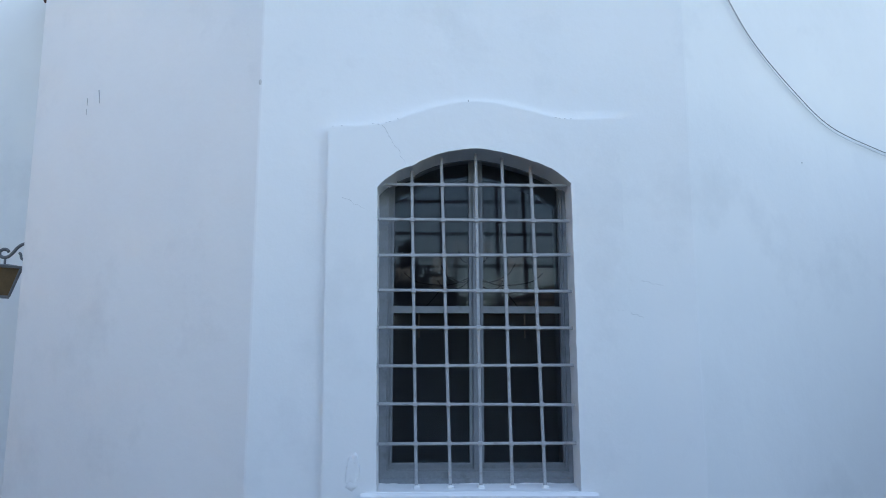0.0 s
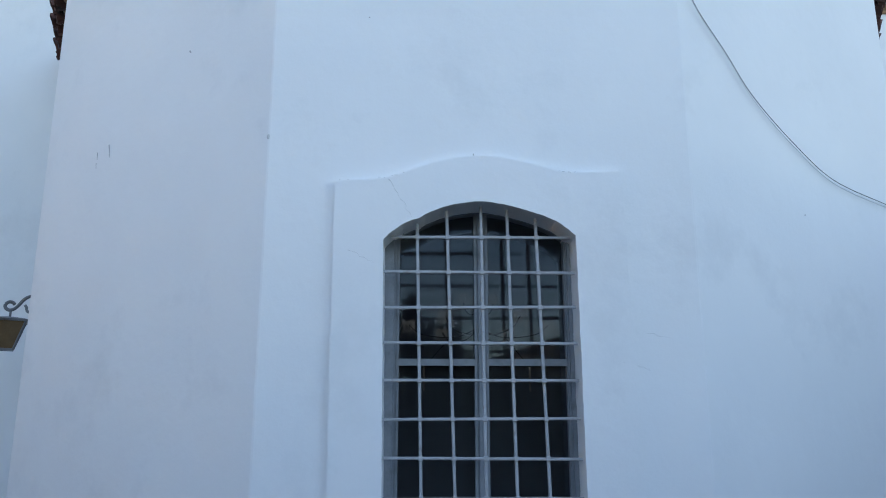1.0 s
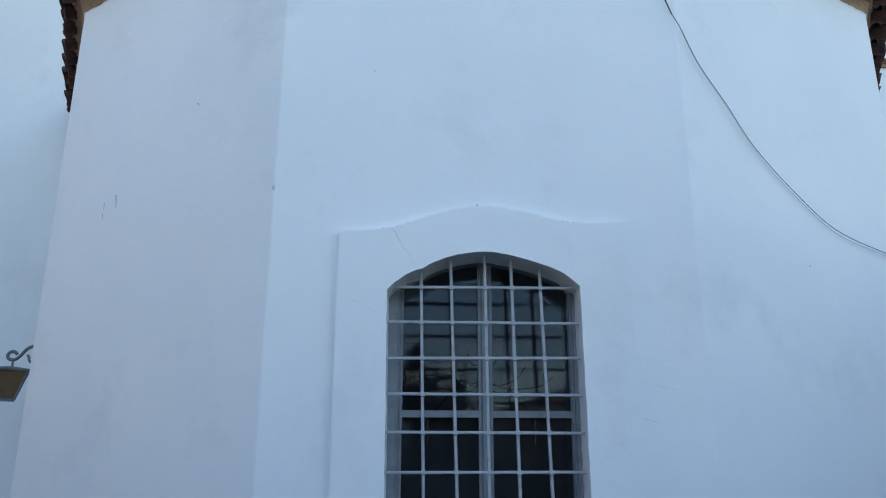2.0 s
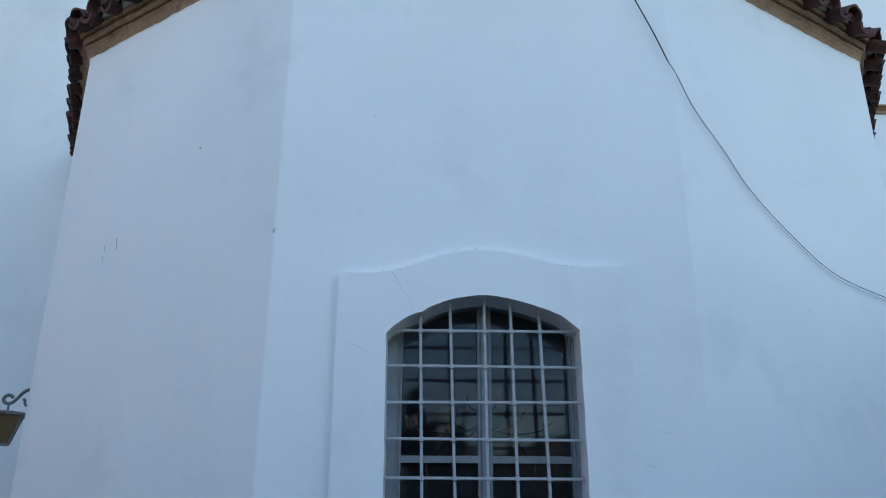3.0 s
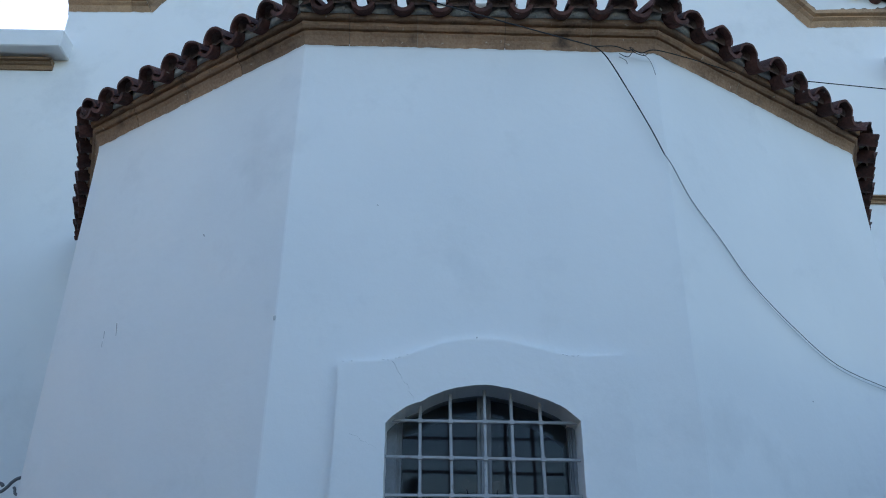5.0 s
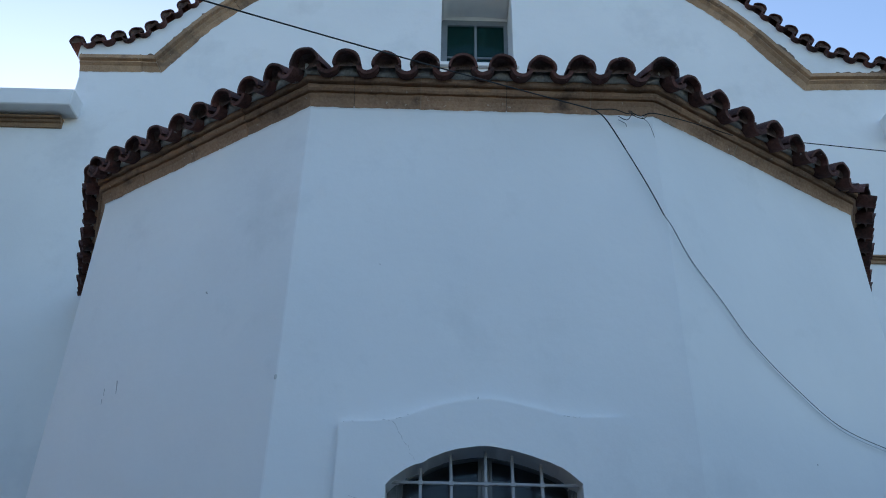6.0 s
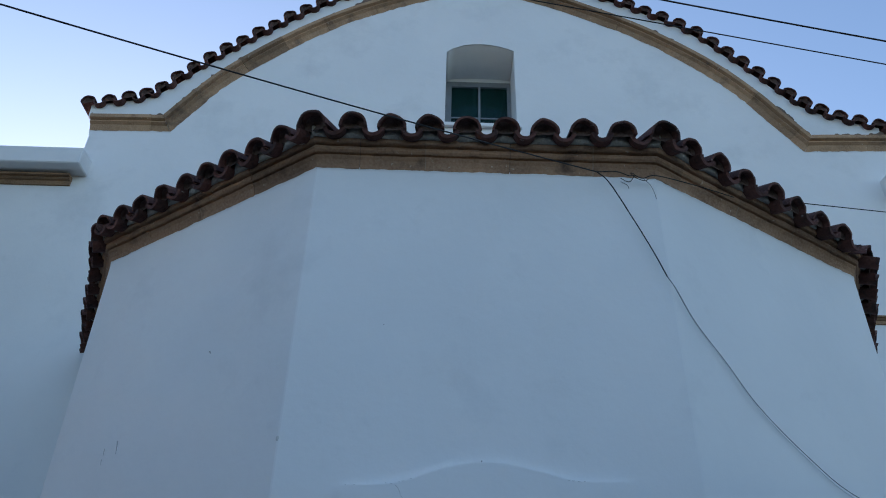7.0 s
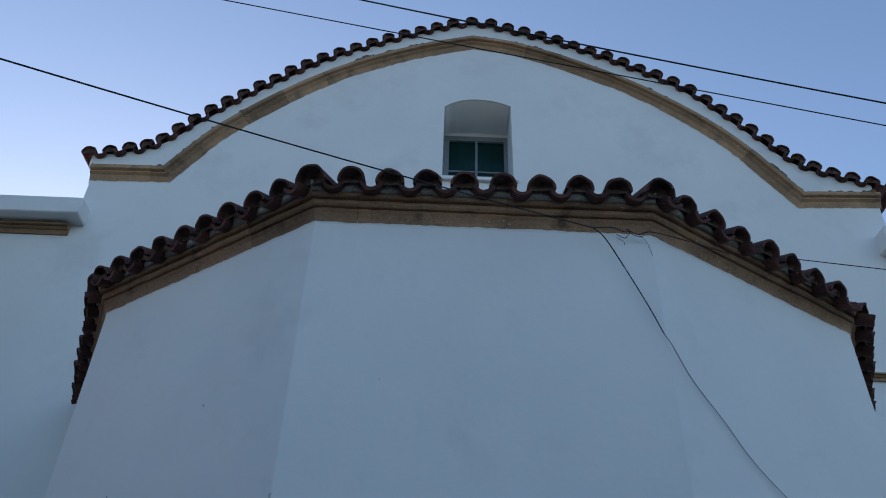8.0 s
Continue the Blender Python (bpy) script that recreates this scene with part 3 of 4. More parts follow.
# stone moulding along the gable
verge = thing("gable_moulding", "yellow-brown sandstone moulding that follows the curved gable", "cornice", kind="structure", at=(APEX, WALL_Y, 8.15))
mid = [(v.x, v.z) for v in spline([(x, 0, z) for x, z in STONE_LINE[1:10]], 5)][:-1] + [(v.x, v.z) for v in spline([(x, 0, z) for x, z in STONE_LINE[9:19]], 5)]
line = [(-4.56, 8.155), *[(-4.545 + (KNEE_L + 4.545) * k / 4, 8.155 + 0.017 * k / 4) for k in (1, 2, 3)], *mid, *[(KNEE_R + 1.03 * k / 4, 8.155 + 0.04 * k / 4) for k in (1, 2, 3, 4)]]
GPROF = [(0.02, 0.0), (-0.004, 0.0), (-0.03, 0.075), (-0.045, 0.085), (-0.065, 0.10), (-0.055, 0.125), (-0.095, 0.14), (-0.10, 0.185), (0.02, 0.185)]


def frame_at(k):
    p = Vector(line[k])
    d0 = (p - Vector(line[k - 1])).normalized() if k else None
    d1 = (Vector(line[k + 1]) - p).normalized() if k < len(line) - 1 else None
    d0, d1 = d0 or d1, d1 or d0
    d = (d0 + d1).normalized()
    return p, Vector((-d.y, d.x)) / max(0.6, d.dot(d0))


cuts, run = [0], 0.0
for k in range(1, len(line)):
    run += (Vector(line[k]) - Vector(line[k - 1])).length
    knee = abs(line[k][0] - KNEE_L) < 0.01 or abs(line[k][0] - KNEE_R) < 0.01 or abs(line[k][0] - APEX) < 0.01
    if run > 0.62 or k == len(line) - 1 or knee:
        cuts.append(k)
        run = 0.0
for a, b in zip(cuts, cuts[1:]):
    bm = bmesh.new()
    rings = []
    wear = random.uniform(-0.004, 0.004)
    for k in range(a, b + 1):
        p, n = frame_at(k)
        d = Vector((n.y, -n.x)).normalized()
        p = p + d * (0.0015 if k == a else -0.0015 if k == b else 0)
        rings.append([bm.verts.new((p.x + n.x * h, WALL_Y + o + wear, p.y + n.y * h)) for o, h in GPROF])
    for ra, rb in zip(rings, rings[1:]):
        for j in range(len(GPROF)):
            bm.faces.new((ra[j], ra[(j + 1) % len(GPROF)], rb[(j + 1) % len(GPROF)], rb[j]))
    bm.faces.new(rings[0])
    bm.faces.new(rings[-1])
    put(part("stone", bm, STONE, verge), verge)

# limewash carried raggedly over the lower edges of the stones
def ragged_strip(points, seed, rough=1.0):
    """points: (foot, way up, way out) along a line; a thin strip with an uneven upper edge."""
    bm = bmesh.new()
    rows = []
    for k, (p, up, out) in enumerate(points):
        h = 0.001 * rough + 0.007 * rough * noise.noise(p * 4.0 + Vector((seed, 0, 0))) + 0.007 * rough * noise.noise(p * 17.0 + Vector((0, seed, 0)))
        rows.append([bm.verts.new(v) for v in (p - up * 0.05 - out * 0.003, p - up * 0.012 + out * 0.0012, p + up * (h - 0.003) + out * 0.0055, p + up * h + out * 0.001)])
    for a, b in zip(rows, rows[1:]):
        for q in range(3):
            bm.faces.new((a[q], a[q + 1], b[q + 1], b[q]))
    return bm


for i in range(5):
    a, d, n, length, h0, h1 = facet(i)
    pts = [(on_facet(i, length * k / 140, 0.0, TOP + sunk(i, length * k / 140)), Vector((0, 0, 1)), Vector((n.x, n.y, 0))) for k in range(141)]
    put(part("limewash_edge", ragged_strip(pts, 3.0 + i), PLASTER, cornice, "ragged edge of white limewash"), cornice)
pts = []
for k in range(len(line) - 1):
    (p, n), (q, m) = frame_at(k), frame_at(k + 1)
    steps = max(2, int((q - p).length / 0.025))
    for c in range(steps):
        f = c / steps
        w, u = p.lerp(q, f), n.lerp(m, f)
        pts.append((Vector((w.x, WALL_Y, w.y)), Vector((u.x, 0, u.y)).normalized(), Vector((0, -1, 0))))
put(part("limewash_edge", ragged_strip(pts, 9.0, 1.8), PLASTER, verge, "ragged edge of white limewash"), verge)

# broken dark mortar showing above the stones
pts = []
for k in range(len(line) - 1):
    (p, n), (q, m) = frame_at(k), frame_at(k + 1)
    steps = max(2, int((q - p).length / 0.025))
    for c in range(steps):
        w, u = p.lerp(q, c / steps), n.lerp(m, c / steps)
        w = w + u * 0.185
        pts.append((Vector((w.x, WALL_Y - 0.072, w.y)), Vector((u.x, 0, u.y)).normalized(), Vector((0, -1, 0))))
put(part("mortar_edge", ragged_strip(pts, 21.0, 8.0), JOINT, verge, "crumbled dark mortar above the stones"), verge)

# white plaster strip between moulding and tiles
bm = bmesh.new()
lo_line = sorted((frame_at(k)[0] + frame_at(k)[1] * 0.172).to_tuple() for k in range(len(line)))
front = []
for x, z in [p for p in tile_curve if -4.6 <= p[0] <= 5.1]:
    foot = curve_top(lo_line, x)
    front.append([bm.verts.new((x, y, h)) for y, h in ((WALL_Y - 0.06, min(foot, z - 0.04)), (WALL_Y - 0.07, z + 0.125), (WALL_Y + 0.3, z + 0.125), (WALL_Y + 0.3, min(foot, z - 0.04)))])
for a, b in zip(front, front[1:]):
    for j in range(4):
        bm.faces.new((a[j], a[(j + 1) % 4], b[(j + 1) % 4], b[j]))
bm.faces.new(front[0])
bm.faces.new(front[-1])
tagged(part("gable_fascia", bm, PLASTER), "white plaster strip under the gable tiles", "fascia", kind="structure")

# tiles laid across the top of the gable
coping = thing("gable_coping", "row of red-brown clay barrel tiles along the curved gable", "roof", kind="structure", at=(APEX, WALL_Y, 11.2))
lengths = np.concatenate([[0], np.cumsum([(Vector(b) - Vector(a)).length for a, b in zip(tile_curve, tile_curve[1:])])])
total = lengths[-1]
n_tiles = round(total / 0.245)
SMALL_COVERS = [tile_mesh("verge_cover_tile", 0.092, 0.082, 0.50, segs=10, deep=0.025, seed=3.0 + 9.0 * k) for k in range(3)]
SMALL_PANS = [tile_mesh("verge_pan_tile", 0.076, 0.088, 0.50, cover=False, sweep=156, segs=10, seed=1.0 + 8.0 * k) for k in range(3)]
for k in range(2 * n_tiles + 1):
    s = total * k / (2 * n_tiles)
    j = min(len(lengths) - 2, int(np.searchsorted(lengths, s, "right")) - 1)
    f = (s - lengths[j]) / (lengths[j + 1] - lengths[j])
    p = Vector(tile_curve[j]).lerp(Vector(tile_curve[j + 1]), f)
    d = (Vector(tile_curve[j + 1]) - Vector(tile_curve[j])).normalized()
    is_cover = k % 2 == 0
    lift = 0.118 if is_cover else 0.134
    jit = [random.uniform(-1, 1) for _ in range(3)]
    m3 = Matrix(((d.x, 0, d.y), (0, 1, 0), (-d.y, 0, d.x))).transposed() @ Euler((radians(1.5 * jit[0]), radians(2 * jit[1]), 0)).to_matrix()
    at = Vector((p.x - d.y * lift, WALL_Y - 0.15 + 0.012 * jit[2], p.y + d.x * lift))
    piece("roof_tile", random.choice(SMALL_COVERS if is_cover else SMALL_PANS), Matrix.Translation(at) @ m3.to_4x4(), coping)

# main roof: rolls of tile that run from gable to gable
bm = bmesh.new()
rows = []
for k in range(n_tiles * 8 + 1):
    s = total * k / (n_tiles * 8)
    j = min(len(lengths) - 2, int(np.searchsorted(lengths, s, "right")) - 1)
    f = (s - lengths[j]) / (lengths[j + 1] - lengths[j])
    p = Vector(tile_curve[j]).lerp(Vector(tile_curve[j + 1]), f)
    d = (Vector(tile_curve[j + 1]) - Vector(tile_curve[j])).normalized()
    h = 0.05 + 0.06 * math.cos(2 * math.pi * k / 8)
    rows.append([bm.verts.new((p.x - d.y * h, y, p.y + d.x * h)) for y in (WALL_Y + 0.34, 17.6)])
for a, b in zip(rows, rows[1:]):
    bm.faces.new((a[0], b[0], b[1], a[1]))
tagged(part("main_roof", bm, TILE, None, "", True), "curved main roof of red-brown clay tiles", "roof", kind="structure")

# ---------------------------------------------------------------- gable window
gwin = thing("window_2", "small two-light window deep in an arched white recess", "window", kind="structure", at=(0.17, WALL_Y + 0.55, 8.4))
BY = WALL_Y + 0.55
put(part("window_frame", plate([(-0.29, 8.507), (-0.29, 9.732), (0.64, 9.732), (0.64, 8.507)], [[(-0.194, 8.588), (-0.194, 9.646), (0.166, 9.646), (0.166, 8.588)], [(0.196, 8.588), (0.196, 9.646), (0.559, 9.646), (0.559, 8.588)]], BY, BY + 0.045, 0.004), FRAME, gwin), gwin)
for x0, x1 in ((-0.194, 0.166), (0.196, 0.559)):
    put(part("glazing_bar", box((x0, BY + 0.01, 9.064), (x1, BY + 0.04, 9.089), 0.003), FRAME, gwin), gwin)
    for z0, z1 in ((8.583, 9.079), (9.079, 9.651)):
        p = put(part("pane", box((x0 - 0.004, BY + 0.03, z0), (x1 + 0.004, BY + 0.034, z1)), DIM_PANE, gwin, "dark window glass"), gwin)
        p.visible_shadow = False
bm = bmesh.new()
rows = []
for x in [-0.277 + 0.884 * q / 30 for q in range(31)]:                              # soffit that falls from the arch to the head of the frame
    z = curve_top(sorted(GW[1:-1]), x)
    back = 9.768 + 0.03 * (1 - ((x - 0.168) / 0.45) ** 2)
    rows.append([bm.verts.new(v) for v in ((x, WALL_Y + 0.015, z - 0.002), (x, BY + 0.01, min(z - 0.004, back)), (x, BY + 0.05, min(z - 0.004, back)), (x, BY + 0.05, z + 0.05), (x, WALL_Y + 0.015, z + 0.05))])
for a, b in zip(rows, rows[1:]):
    for j in range(5):
        bm.faces.new((a[j], a[(j + 1) % 5], b[(j + 1) % 5], b[j]))
bm.faces.new(rows[0])
bm.faces.new(rows[-1])
put(part("soffit", bm, PLASTER, gwin, "white plastered soffit of the recess", True), gwin)
put(part("head_board", box((-0.285, BY - 0.002, 9.734), (0.615, BY + 0.045, 9.813)), PLASTER, gwin, "white plastered filling above the frame"), gwin)
put(part("sill", box((-0.33, WALL_Y - 0.05, 8.37), (0.67, BY, 8.432), 0.008), PLASTER, gwin, "white sill with a lip"), gwin)

# ---------------------------------------------------------------- dim inside of the nave
tagged(part("nave_floor", box((-4.0, WALL_Y + 0.6, 0.0), (4.55, 17, 0.05)), DARK), "dim stone floor inside the church", "floor", kind="structure")

# ---------------------------------------------------------------- cables
def cable(name, points, r, mat, label, steps=8, sides=6):
    return tagged(part(name, tube(spline(points, steps), r, sides), mat, None, "", True), label, "cable")


def sagging(a, b, sag, n=14):
    a, b = Vector(a), Vector(b)
    return [a.lerp(b, k / n) - Vector((0, 0, 4 * sag * (k / n) * (1 - k / n))) for k in range(n + 1)]


HOOK = Vector((0.730, -0.10, 5.022))
far_a = HOOK + (Vector((-2.106, -2.0, 4.243)) - HOOK) * 1.25
cable("overhead_wire", sagging(HOOK, far_a, 0.03), 0.0042, CABLE, "black overhead wire fixed to the apse cornice", 2)
cable("overhead_wire", sagging((-8.0, 1.0, 10.15), (9.5, 1.0, 6.03), 0.03), 0.0062, CABLE, "black overhead wire passing in front of the gable", 2)
cable("overhead_wire", sagging((-7.6, 1.0, 10.80), (9.5, 1.0, 6.41), 0.21), 0.009, CABLE, "thick black overhead wire passing in front of the gable", 2)
cable("overhead_wire", sagging((2.75, 2.3, 6.76), (9.0, 2.3, 6.14), 0.0), 0.005, CABLE, "thin black wire leaving the apse roof", 2)
DROP = [HOOK, (0.812, -0.07, 4.955), (0.949, -0.035, 4.686), (1.045, -0.03, 4.45), (1.108, -0.028, 4.27), (1.156, -0.012, 4.19), (1.264, 0.055, 4.0), (1.449, 0.17, 3.795), (1.636, 0.288, 3.578), (1.937, 0.475, 3.361), (2.267, 0.68, 3.195), (2.753, 0.985, 3.135), (3.02, 1.16, 3.12), (3.35, 1.95, 3.03), (3.70, 2.75, 3.0)]
# one cable in two colours: the lower run's lit look is in its grey
cable("drop_cable", DROP[:5], 0.0042, CABLE, "upper run of the drop cable, in its dark tone")
cable("drop_cable", DROP[4:], 0.0025, GREY_CABLE, "lower run of the drop cable, coloured paler as if lit, across the apse wall")
# thin pale line that runs just below the cable
cable("drop_cable", [Vector(p) + Vector((-0.002, -0.003, -0.012 - 0.012 * min(1, k / 4))) for k, p in enumerate(DROP[5:])], 0.002, PALE_LINE, "thin pale grey line that follows the drop cable just below it")
cable("cornice_wire", [HOOK, (0.86, -0.075, 5.05), (0.95, -0.06, 5.03), (0.985, -0.05, 5.045), (1.04, -0.05, 5.02), (1.12, -0.075, 5.025), (1.36, 0.05, 5.075), (1.62, 0.205, 5.13), (1.78, 0.30, 5.16)], 0.0034, CABLE, "black wire strung under the apse cornice")
cable("wire_tangle", [(0.90, -0.03, 5.03), (0.93, -0.05, 4.99), (0.96, -0.04, 5.0), (0.985, -0.06, 5.04), (0.965, -0.05, 5.06), (1.0, -0.04, 5.03), (1.05, -0.05, 5.0), (1.08, -0.045, 5.02)], 0.0026, CABLE, "tangled ends of old wire at the cornice")
cable("wire_tangle", [(1.05, -0.04, 5.02), (1.085, -0.045, 4.97), (1.105, -0.04, 4.91), (1.115, -0.035, 4.86)], 0.0018, GREY_CABLE, "loose thin wire end hanging at the cornice")
cable("wire_tangle", [(0.90, -0.02, 5.01), (0.935, -0.04, 4.965), (0.945, -0.03, 4.945)], 0.002, GREY_CABLE, "tangled ends of old wire at the cornice")

# ---------------------------------------------------------------- wall lantern on a scrolled bracket
lantern = thing("wall_lantern", "grey metal wall lantern with amber glass on a scrolled bracket", "lantern", at=(-3.557, 2.3, 2.3))
SCROLL = [(-3.532, 2.662), (-3.548, 2.678), (-3.578, 2.682), (-3.603, 2.662), (-3.600, 2.635), (-3.572, 2.618), (-3.535, 2.624), (-3.50, 2.655), (-3.468, 2.695), (-3.43, 2.722), (-3.37, 2.732), (-3.29, 2.72)]
put(part("bracket", tube(spline([(x, 2.3, z) for x, z in SCROLL], 6), 0.0135, 8), LANTERN, lantern, "", True), lantern)
put(part("bracket_curl", tube(spline([(-3.45, 2.3, 2.655), (-3.437, 2.3, 2.64), (-3.432, 2.3, 2.615), (-3.41, 2.3, 2.60), (-3.36, 2.3, 2.61), (-3.29, 2.3, 2.64)], 5), 0.011, 8), LANTERN, lantern, "", True), lantern)
put(part("wall_plate", box((-3.32, 2.26, 2.52), (-3.285, 2.34, 2.80), 0.005), LANTERN, lantern), lantern)
put(part("stem", tube([(-3.557, 2.3, 2.555), (-3.557, 2.3, 2.575), (-3.557, 2.3, 2.622)], 0.009, 8), LANTERN, lantern, "", True), lantern)


SKEW = Matrix.Rotation(radians(27), 3, "Z")


def frustum(z0, h0, z1, h1):
    bm = bmesh.new()
    rings = [[bm.verts.new(Vector((-3.557, 2.3, z)) + SKEW @ Vector((h * sx, h * sy, 0))) for sx, sy in ((-1, -1), (1, -1), (1, 1), (-1, 1))] for z, h in ((z0, h0), (z1, h1))]
    for j in range(4):
        bm.faces.new((rings[0][j], rings[0][(j + 1) % 4], rings[1][(j + 1) % 4], rings[1][j]))
    bm.faces.new(rings[0])
    bm.faces.new(rings[1])
    return bm


put(part("cap", frustum(2.537, 0.132, 2.562, 0.03), LANTERN, lantern), lantern)
put(part("rim", frustum(2.522, 0.128, 2.5375, 0.131), LANTERN, lantern), lantern)
put(part("glass_body", frustum(2.312, 0.046, 2.522, 0.110), AMBER, lantern, "amber patterned glass"), lantern)
put(part("base", frustum(2.298, 0.052, 2.313, 0.056), LANTERN, lantern), lantern)
for sx, sy in ((-1, -1), (1, -1), (1, 1), (-1, 1)):
    put(part("corner_bar", bar(Vector((-3.557, 2.3, 2.312)) + SKEW @ Vector((sx * 0.050, sy * 0.050, 0)), Vector((-3.557, 2.3, 2.523)) + SKEW @ Vector((sx * 0.114, sy * 0.114, 0)), 0.014, 0.014, 0.002), LANTERN, lantern), lantern)

# ---------------------------------------------------------------- marks on the plaster
def mark(points, r, mat=CRACK):
    return part("crack", tube(points, r, 4, 0.5), mat, wall)


def wander(a, b, amount, n=9):
    a, b = Vector(a), Vector(b)
    return [a.lerp(b, k / n) + (Vector((random.uniform(-1, 1), 0, random.uniform(-1, 1))) * amount if 0 < k < n else Vector()) for k in range(n + 1)]


mark([on_facet(1, 0.692, 0.0005, 3.44), on_facet(1, 0.70, 0.0005, 3.40), on_facet(1, 0.706, 0.0005, 3.352)], 0.0045)
mark([on_facet(1, 0.575, 0.0005, 3.41), on_facet(1, 0.578, 0.0005, 3.36)], 0.003)
mark([on_facet(1, 0.572, 0.0005, 3.34), on_facet(1, 0.576, 0.0005, 3.30)], 0.0025)
mark([on_facet(1, 1.408, 0.0005, 3.888), on_facet(1, 1.42, 0.0005, 3.872)], 0.006)
mark([on_facet(3, 1.00, 0.0005, 2.925), on_facet(3, 1.002, 0.0005, 2.918)], 0.0045)
mark([on_facet(2, 0.52, 0.0005, 3.90), on_facet(2, 0.526, 0.0005, 3.895)], 0.003)
mark(wander((-0.477, -0.0375, 2.942), (-0.353, -0.0375, 2.735), 0.008, 11), 0.0016)
mark(wander((-0.678, -0.0375, 2.559), (-0.533, -0.0375, 2.487), 0.006), 0.0012)
mark(wander((0.745, -0.0375, 1.985), (0.60, -0.0375, 2.01), 0.006), 0.0006)
mark(wander((0.79, -0.0005, 1.98), (0.86, -0.0005, 1.95), 0.006), 0.0006)
mark(wander((0.85, -0.0005, 2.14), (0.97, -0.0005, 2.12), 0.006), 0.0005)
for cx, cz in ((-0.735, 2.936), (-0.69, 2.94), (-0.53, 2.952), (-0.50, 2.95), (-0.46, 2.96), (-0.445, 2.964), (-0.40, 2.98), (0.42, 2.993), (0.44, 2.99), (0.47, 2.988), (0.50, 2.987)):
    mark([(cx, -0.039, cz), (cx + random.uniform(0.005, 0.018), -0.039, cz + random.uniform(-0.003, 0.003))], 0.0013)
mark([(-0.03, -0.038, 3.078), (-0.028, -0.036, 3.086)], 0.004)
CHIP = material("old_grey_plaster", [(0.58, 0.58, 0.57), (0.48, 0.48, 0.47)], 0.95, 30, 90, 0.3, 0.003)
# chipped corner of the apse
bm = bmesh.new()
bmesh.ops.create_icosphere(bm, subdivisions=2, radius=1.0)
for v in bm.verts:
    k = 1 + 0.5 * noise.noise(v.co * 2.1)
    v.co = Vector((-1.122 + v.co.x * 0.010 * k, 0.003 + v.co.y * 0.005, 3.19 + v.co.z * 0.016 * k))
part("chip", bm, CHIP, wall, "grey chip in the plaster edge")
# crumbled white paint along the foot of the window frame
pts = [(Vector((-0.476 + 0.976 * k / 150, FY - 0.0135, 1.128)), Vector((0, 0, 1)), Vector((0, -1, 0))) for k in range(151)]
part("paint_edge", ragged_strip(pts, 33.0, 1.2), PLASTER, win, "ragged white paint on the frame's foot").matrix_parent_inverse = Matrix.Translation(win.location).inverted()
# blistered plaster beside the sill and patches on the walls
for cx, cz, w, h in ((-0.598, 1.205, 0.034, 0.085), (-0.585, 1.26, 0.018, 0.03), (-0.60, 1.14, 0.022, 0.022)):
    y = -0.0375 if abs(cx) < 0.74 else 0.0005
    bm = bmesh.new()
    bmesh.ops.create_icosphere(bm, subdivisions=3, radius=1.0)
    for v in bm.verts:
        k = 1 + 0.6 * noise.noise(v.co * 1.7 + Vector((cx * 30, 0, cz * 30)))
        v.co = Vector((cx + v.co.x * w * k, y + v.co.y * 0.0042, cz + v.co.z * h * k))
    part("blister", bm, PLASTER, wall, "", True)


# ---------------------------------------------------------------- what stands across the yard, mirrored in the glass or added to shade the walls
def tree(x, y, height, spread, leaves, seed, label, cone=False, leaf=1.0):
    rng = random.Random(seed)
    root = thing("tree", label, "tree", "trees across the yard", at=(x, y, 0))
    trunk_top = height * (0.9 if cone else 0.5)
    put(part("trunk", tube([(x, y, 0), (x + 0.05, y, trunk_top * 0.5), (x - 0.03, y + 0.04, trunk_top)], 0.035 * height, 8, 0.35), BARK, root, "", True), root)
    tips = []
    for k in range(14):
        a, up = rng.uniform(0, 6.283), rng.uniform(0.25, 0.95)
        reach = spread * (rng.uniform(0.5, 1.0) if not cone else (1.05 - up) * rng.uniform(0.7, 1.1))
        tip = Vector((x + reach * math.cos(a), y + reach * math.sin(a), height * (0.35 + 0.62 * up)))
        start = Vector((x, y, min(trunk_top, height * (0.22 + 0.4 * up))))
        put(part("limb", tube([start, start.lerp(tip, 0.5) + Vector((0, 0, 0.12)), tip], 0.010 * height, 5, 0.3), BARK, root), root)
        tips.append((start, tip))
    verts, faces = [], []
    for _ in range(leaves):
        s, e = rng.choice(tips)
        c = s.lerp(e, rng.uniform(0.45, 1.05)) + Vector([rng.gauss(0, 0.13 * spread) for _ in range(3)])
        q = Euler([rng.uniform(0, 6.28) for _ in range(3)]).to_matrix()
        l, w = leaf * rng.uniform(0.03, 0.06), leaf * rng.uniform(0.012, 0.022)
        o = len(verts)
        verts += [c + q @ Vector(p) for p in ((-l, 0, 0), (0, -w, 0.008), (l, 0, 0), (0, w, 0.008))]
        faces.append((o, o + 1, o + 2, o + 3))
    me = bpy.data.meshes.new("crown")
    me.from_pydata(verts, [], faces)
    me.materials.append(LEAF)
    ob = new("crown", me)
    ob.parent = root
    put(ob, root)
    tagged(ob, kind="stuff")


tree(-0.57, -10.4, 4.5, 0.50, 4200, 3, "dark leafy garden tree with a pointed top", True, 1.25)
tree(-0.10, -10.6, 4.05, 0.52, 3600, 5, "bushy dark green garden tree", False, 1.25)
tree(0.42, -10.5, 3.75, 0.36, 700, 6, "young thin garden tree with few leaves", False, 1.4)
# three tall trees outside the mirrored view, added to block sky light
tree(4.6, -10.4, 8.0, 2.1, 15000, 10, "unseen tall dark green tree added to shade the apse", False, 1.9)
